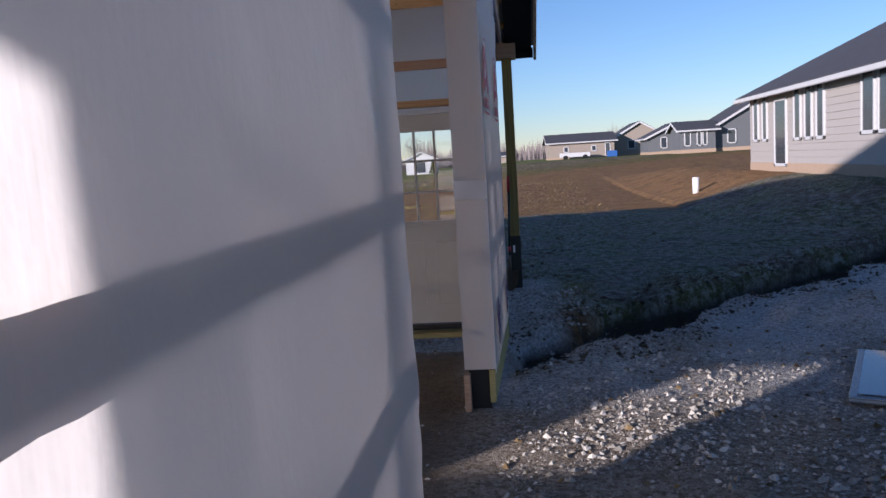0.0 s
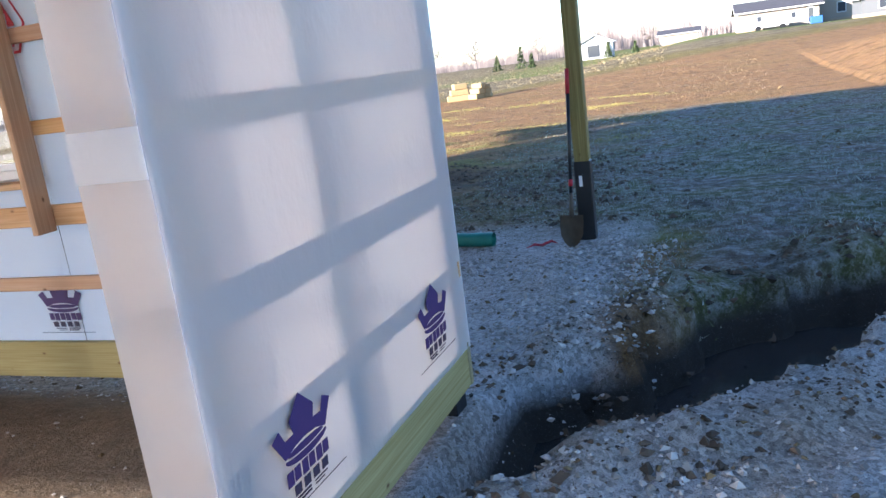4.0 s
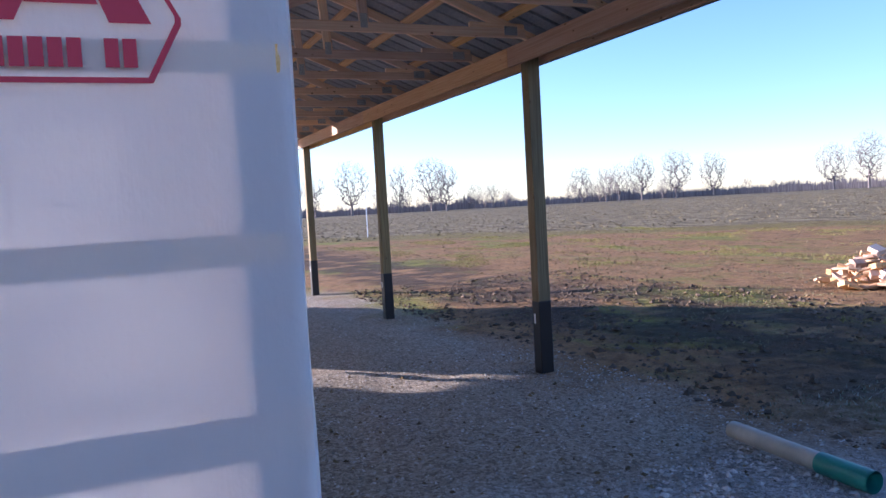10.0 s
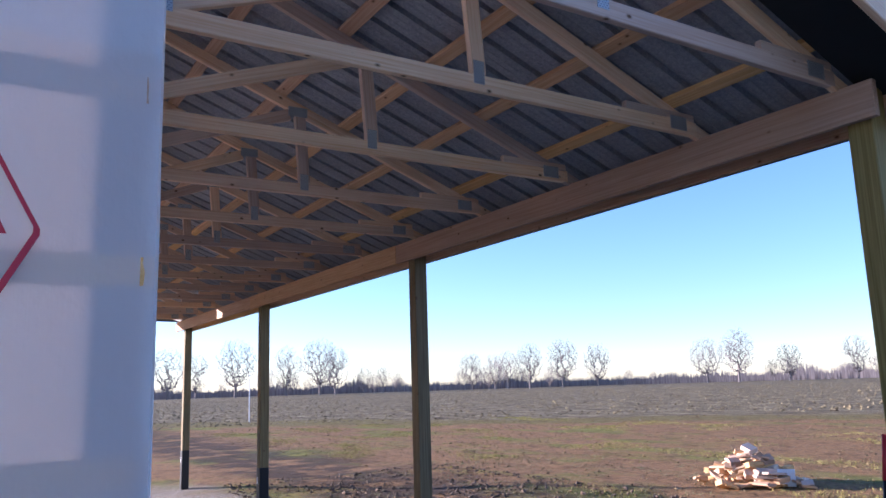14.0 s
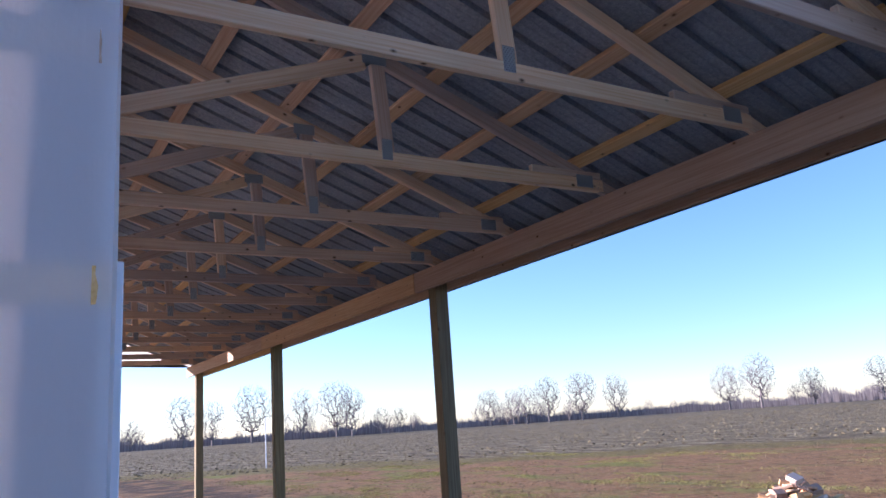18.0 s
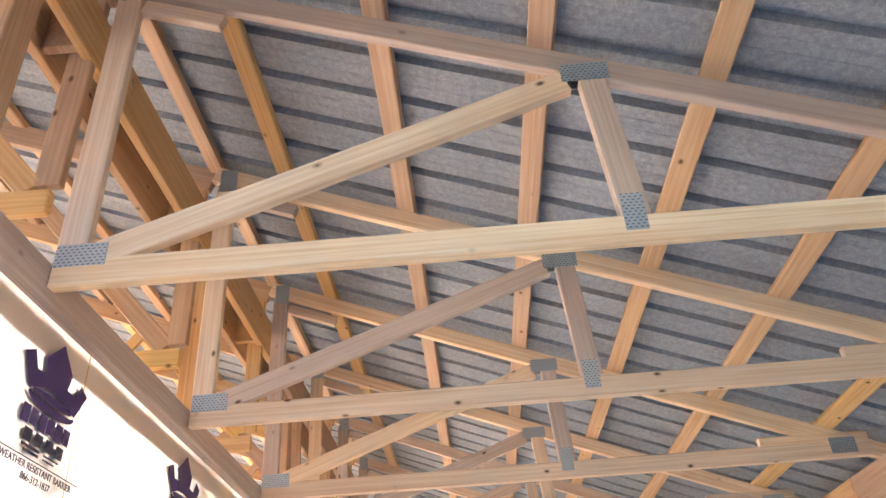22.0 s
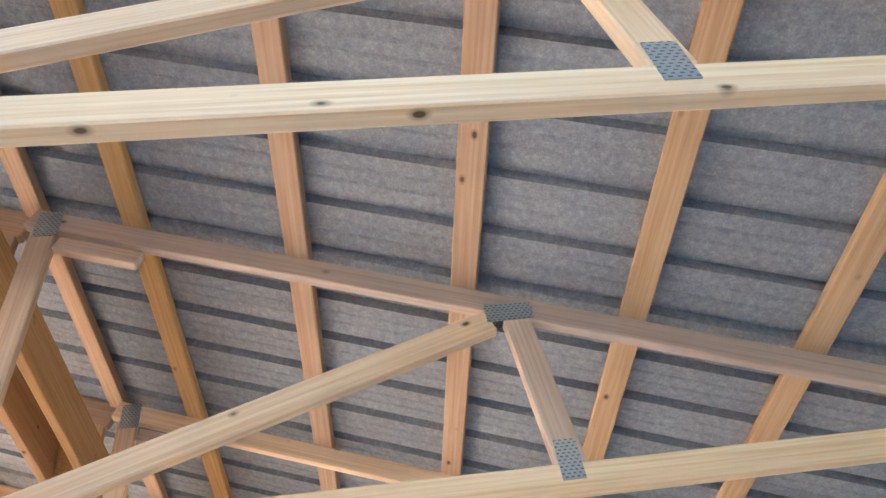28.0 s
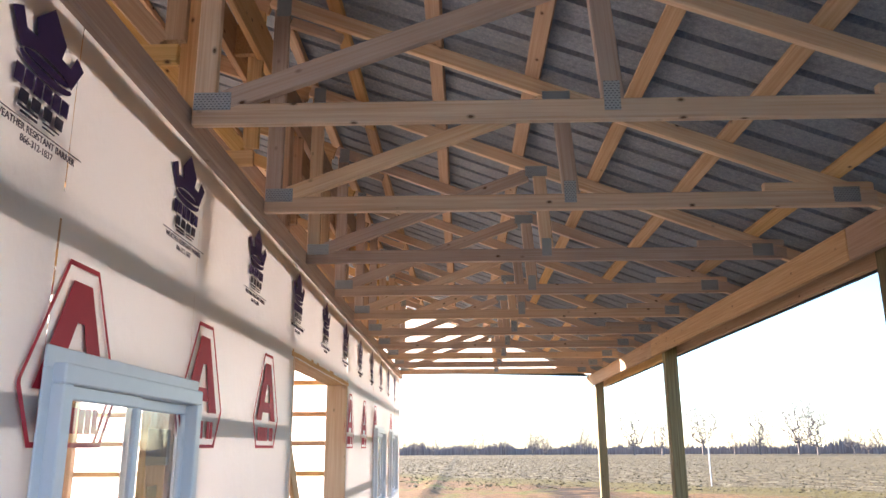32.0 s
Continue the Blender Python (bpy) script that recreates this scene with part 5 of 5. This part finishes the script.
def house(name, label, cx, cy, turn, w, d, h, rise, base, wallmat, windows, brick=True, over=0.4):
    """A gabled house: long side w along its x, depth d. windows: (side, offset, z, width, height)."""
    hs = thing(name, (cx, cy, base), label, "shed" if "shed" in name else "barn" if "barn" in name else "house")
    m0 = Matrix.Translation((cx, cy, base)) @ pose(0, 0, 0, 0, 0, turn)

    def p(nm, bm, mat, at=Matrix.Identity(4), parent=hs, lb=""):
        return part(nm, bm, mat, parent, lb, m0 @ at)

    body = bmesh.new()
    pr = [(-d / 2, -0.6), (d / 2, -0.6), (d / 2, h), (0, h + rise), (-d / 2, h)]
    lo = [body.verts.new((-w / 2, y, z)) for y, z in pr]
    hi = [body.verts.new((w / 2, y, z)) for y, z in pr]
    body.faces.new(lo[::-1])
    body.faces.new(hi)
    for i in range(5):
        body.faces.new((lo[i], lo[(i + 1) % 5], hi[(i + 1) % 5], hi[i]))
    wl = p("wall", body, wallmat)
    n = int(h / 0.2)
    for s in (-1, 1):
        lap = bmesh.new()
        for k in range(n):
            box(w, 0.02, 0.19, 0, lap, (0, s * (d / 2 + 0.008), 0.1 + k * 0.2), pose(0, 0, 0, s * 3))
        p("siding", lap, wallmat, parent=wl)
    for s in (-1, 1):
        L = math.hypot(d / 2 + over, rise * (d / 2 + over) / (d / 2))
        ang = math.atan2(rise, d / 2)
        yy = s * (d / 2 + over) / 2
        zz = h + rise - rise * (d / 2 + over) / 2 / (d / 2) + 0.08
        p("roof", box(w + 2 * over, L, 0.12, 0.01), M["shingle"], Matrix.Translation((0, yy, zz)) @ pose(0, 0, 0, -s * math.degrees(ang)))
        p("gutter", box(w + 2 * over, 0.12, 0.14, 0.02), M["siding_white"], Matrix.Translation((0, s * (d / 2 + over + 0.04), h - rise * over / (d / 2) + 0.02)))
        for e in (-1, 1):
            p("bargeboard", box(0.04, L, 0.2, 0.01), M["siding_white"], Matrix.Translation((e * (w / 2 + over), yy, zz - 0.08)) @ pose(0, 0, 0, -s * math.degrees(ang)))
    if brick:
        p("foundation", box(w + 0.06, d + 0.06, 1.0, 0.01), M["foundation"], Matrix.Translation((0, 0, -0.28)))
    for side, off, z, ww, hh in windows:
        at = {"s": Matrix.Translation((off, -d / 2 - 0.03, z)), "n": Matrix.Translation((off, d / 2 + 0.03, z)) @ pose(0, 0, 0, 0, 0, 180),
              "w": Matrix.Translation((-w / 2 - 0.03, off, z)) @ pose(0, 0, 0, 0, 0, -90), "e": Matrix.Translation((w / 2 + 0.03, off, z)) @ pose(0, 0, 0, 0, 0, 90)}[side]
        fr = bmesh.new()
        for sx, sz, px, pz in ((ww, 0.1, 0, hh / 2), (ww, 0.1, 0, -hh / 2), (0.1, hh + 0.1, -ww / 2, 0), (0.1, hh + 0.1, ww / 2, 0)):
            box(sx + (0.1 if sz == 0.1 else 0), 0.07, sz, 0.01, fr, (px, 0, pz))
        f = p("window", fr, M["siding_white"], at)
        p("pane", box(ww - 0.05, 0.02, hh - 0.05, 0), M["pane_far"], at, f)
    return hs


# neighbour's house, long side towards the yard
house("neighbour_house", "beige clapboard house with white-framed windows and dark roof", 14.16, 14.0, 90, 16.4, 11.0, 2.6, 2.5, 0.92, M["siding"],
      [("n", 7.45, 1.75, 0.55, 1.55), ("n", 6.45, 1.75, 0.5, 1.55), ("n", 4.85, 1.2, 1.1, 2.1), ("n", 3.3, 1.75, 0.55, 1.6), ("n", 2.4, 1.75, 0.55, 1.6), ("n", 1.5, 1.75, 0.55, 1.6), ("n", -1.5, 1.8, 0.7, 1.6), ("n", -2.4, 1.8, 0.7, 1.6)])
house("grey_house", "dark grey clapboard house with white trim", 21.4, 67.5, 90, 7.0, 8.2, 2.0, 2.3, 1.4, M["siding_grey"],
      [("w", 2.4, 1.2, 0.7, 1.2)])
house("grey_house_wing", "low dark grey wing with three white windows", 15.9, 65.5, 0, 3.0, 4.6, 1.95, 0.7, 1.4, M["siding_grey"],
      [("s", -0.9, 1.15, 0.5, 1.2), ("s", 0.1, 1.15, 0.35, 1.2), ("s", 0.6, 1.15, 0.35, 1.2)])
house("tan_house", "tan gabled house behind the lawn", 14.6, 92.0, 90, 8.0, 6.4, 2.1, 1.8, 1.3, M["siding_tan"], [("w", 1.0, 1.3, 0.8, 1.0)])
house("long_barn", "long low beige outbuilding with a dark roof", 7.25, 87.0, 2, 7.5, 6.0, 1.95, 0.9, 1.3, M["siding_tan"], [("s", -1.8, 1.1, 0.5, 0.6), ("s", 1.4, 1.1, 0.5, 0.6), ("s", 3.0, 0.9, 0.55, 1.5)])
house("porch_house", "small dark house with a gabled porch", 16.1, 76.5, 90, 5.0, 5.6, 1.7, 1.3, 1.35, M["siding_grey"], [("w", 1.2, 1.1, 0.6, 1.1)])
house("white_shed", "white gabled shed with a garage door", -16.6, 124.5, 94, 5.0, 5.2, 2.45, 1.15, 0.1, M["siding_white"], [("w", 0.3, 1.1, 2.0, 1.9)], False)
house("far_shed", "low pale shed far across the field", -4.2, 132.0, 0, 6.0, 5.0, 1.7, 0.6, 0.6, M["siding_tan"], [], False)
tank = thing("blue_bin", (10.6, 82.0, 1.3), "blue plastic bin on the lawn", "bin")
part("bin", box(1.1, 0.8, 0.7, 0.05), M["blue"], tank, "", pose(10.6, 82.0, 1.65))
trl = thing("white_trailer", (6.4, 82.0, 1.2), "low white trailer parked on the lawn", "trailer")
part("bed", box(3.4, 1.6, 0.5, 0.04), M["siding_white"], trl, "", pose(6.4, 82.0, 1.75))
for dx in (-1.1, 1.1):
    part("wheel", tube([(dx + 6.4, 81.15, 1.45), (dx + 6.4, 81.4, 1.45)], 0.28, 16), M["black"], trl)


def shrub(x, y, h, seed):
    """A small evergreen: a stem and a ragged cone of short sprays."""
    sh = thing("shrub", (x, y, ground_z(x, y)), "small dark evergreen shrub at the far edge of the yard", "shrub", "evergreens by the shed")
    r = random.Random(seed)
    z0 = ground_z(x, y)
    part("stem", tube([(x, y, z0 - 0.1), (x, y, z0 + h * 0.9)], [0.08, 0.02], 6), M["bark"], sh)
    verts, faces = [], []
    for _ in range(420):
        f = r.random() ** 1.4
        a, rad = r.uniform(0, 6.28), h * 0.34 * (1 - f) * r.uniform(0.35, 1.1)
        px, py, pz = x + rad * math.cos(a), y + rad * math.sin(a), z0 + 0.1 + h * f
        k = len(verts)
        for q in range(3):
            verts.append((px + r.gauss(0, 0.11), py + r.gauss(0, 0.11), pz + r.gauss(0, 0.14)))
        faces.append((k, k + 1, k + 2))
    me = bpy.data.meshes.new("foliage")
    me.from_pydata(verts, [], faces)
    me.materials.append(M["evergreen"])
    part("foliage", me, None, sh)


for i, (x, y, h) in enumerate(((-27.5, 118, 3.2), (-32, 120, 2.4), (-14.5, 122, 2.2), (-10.5, 124, 1.7), (-24.5, 112, 1.8))):
    shrub(x, y, h, 50 + i)
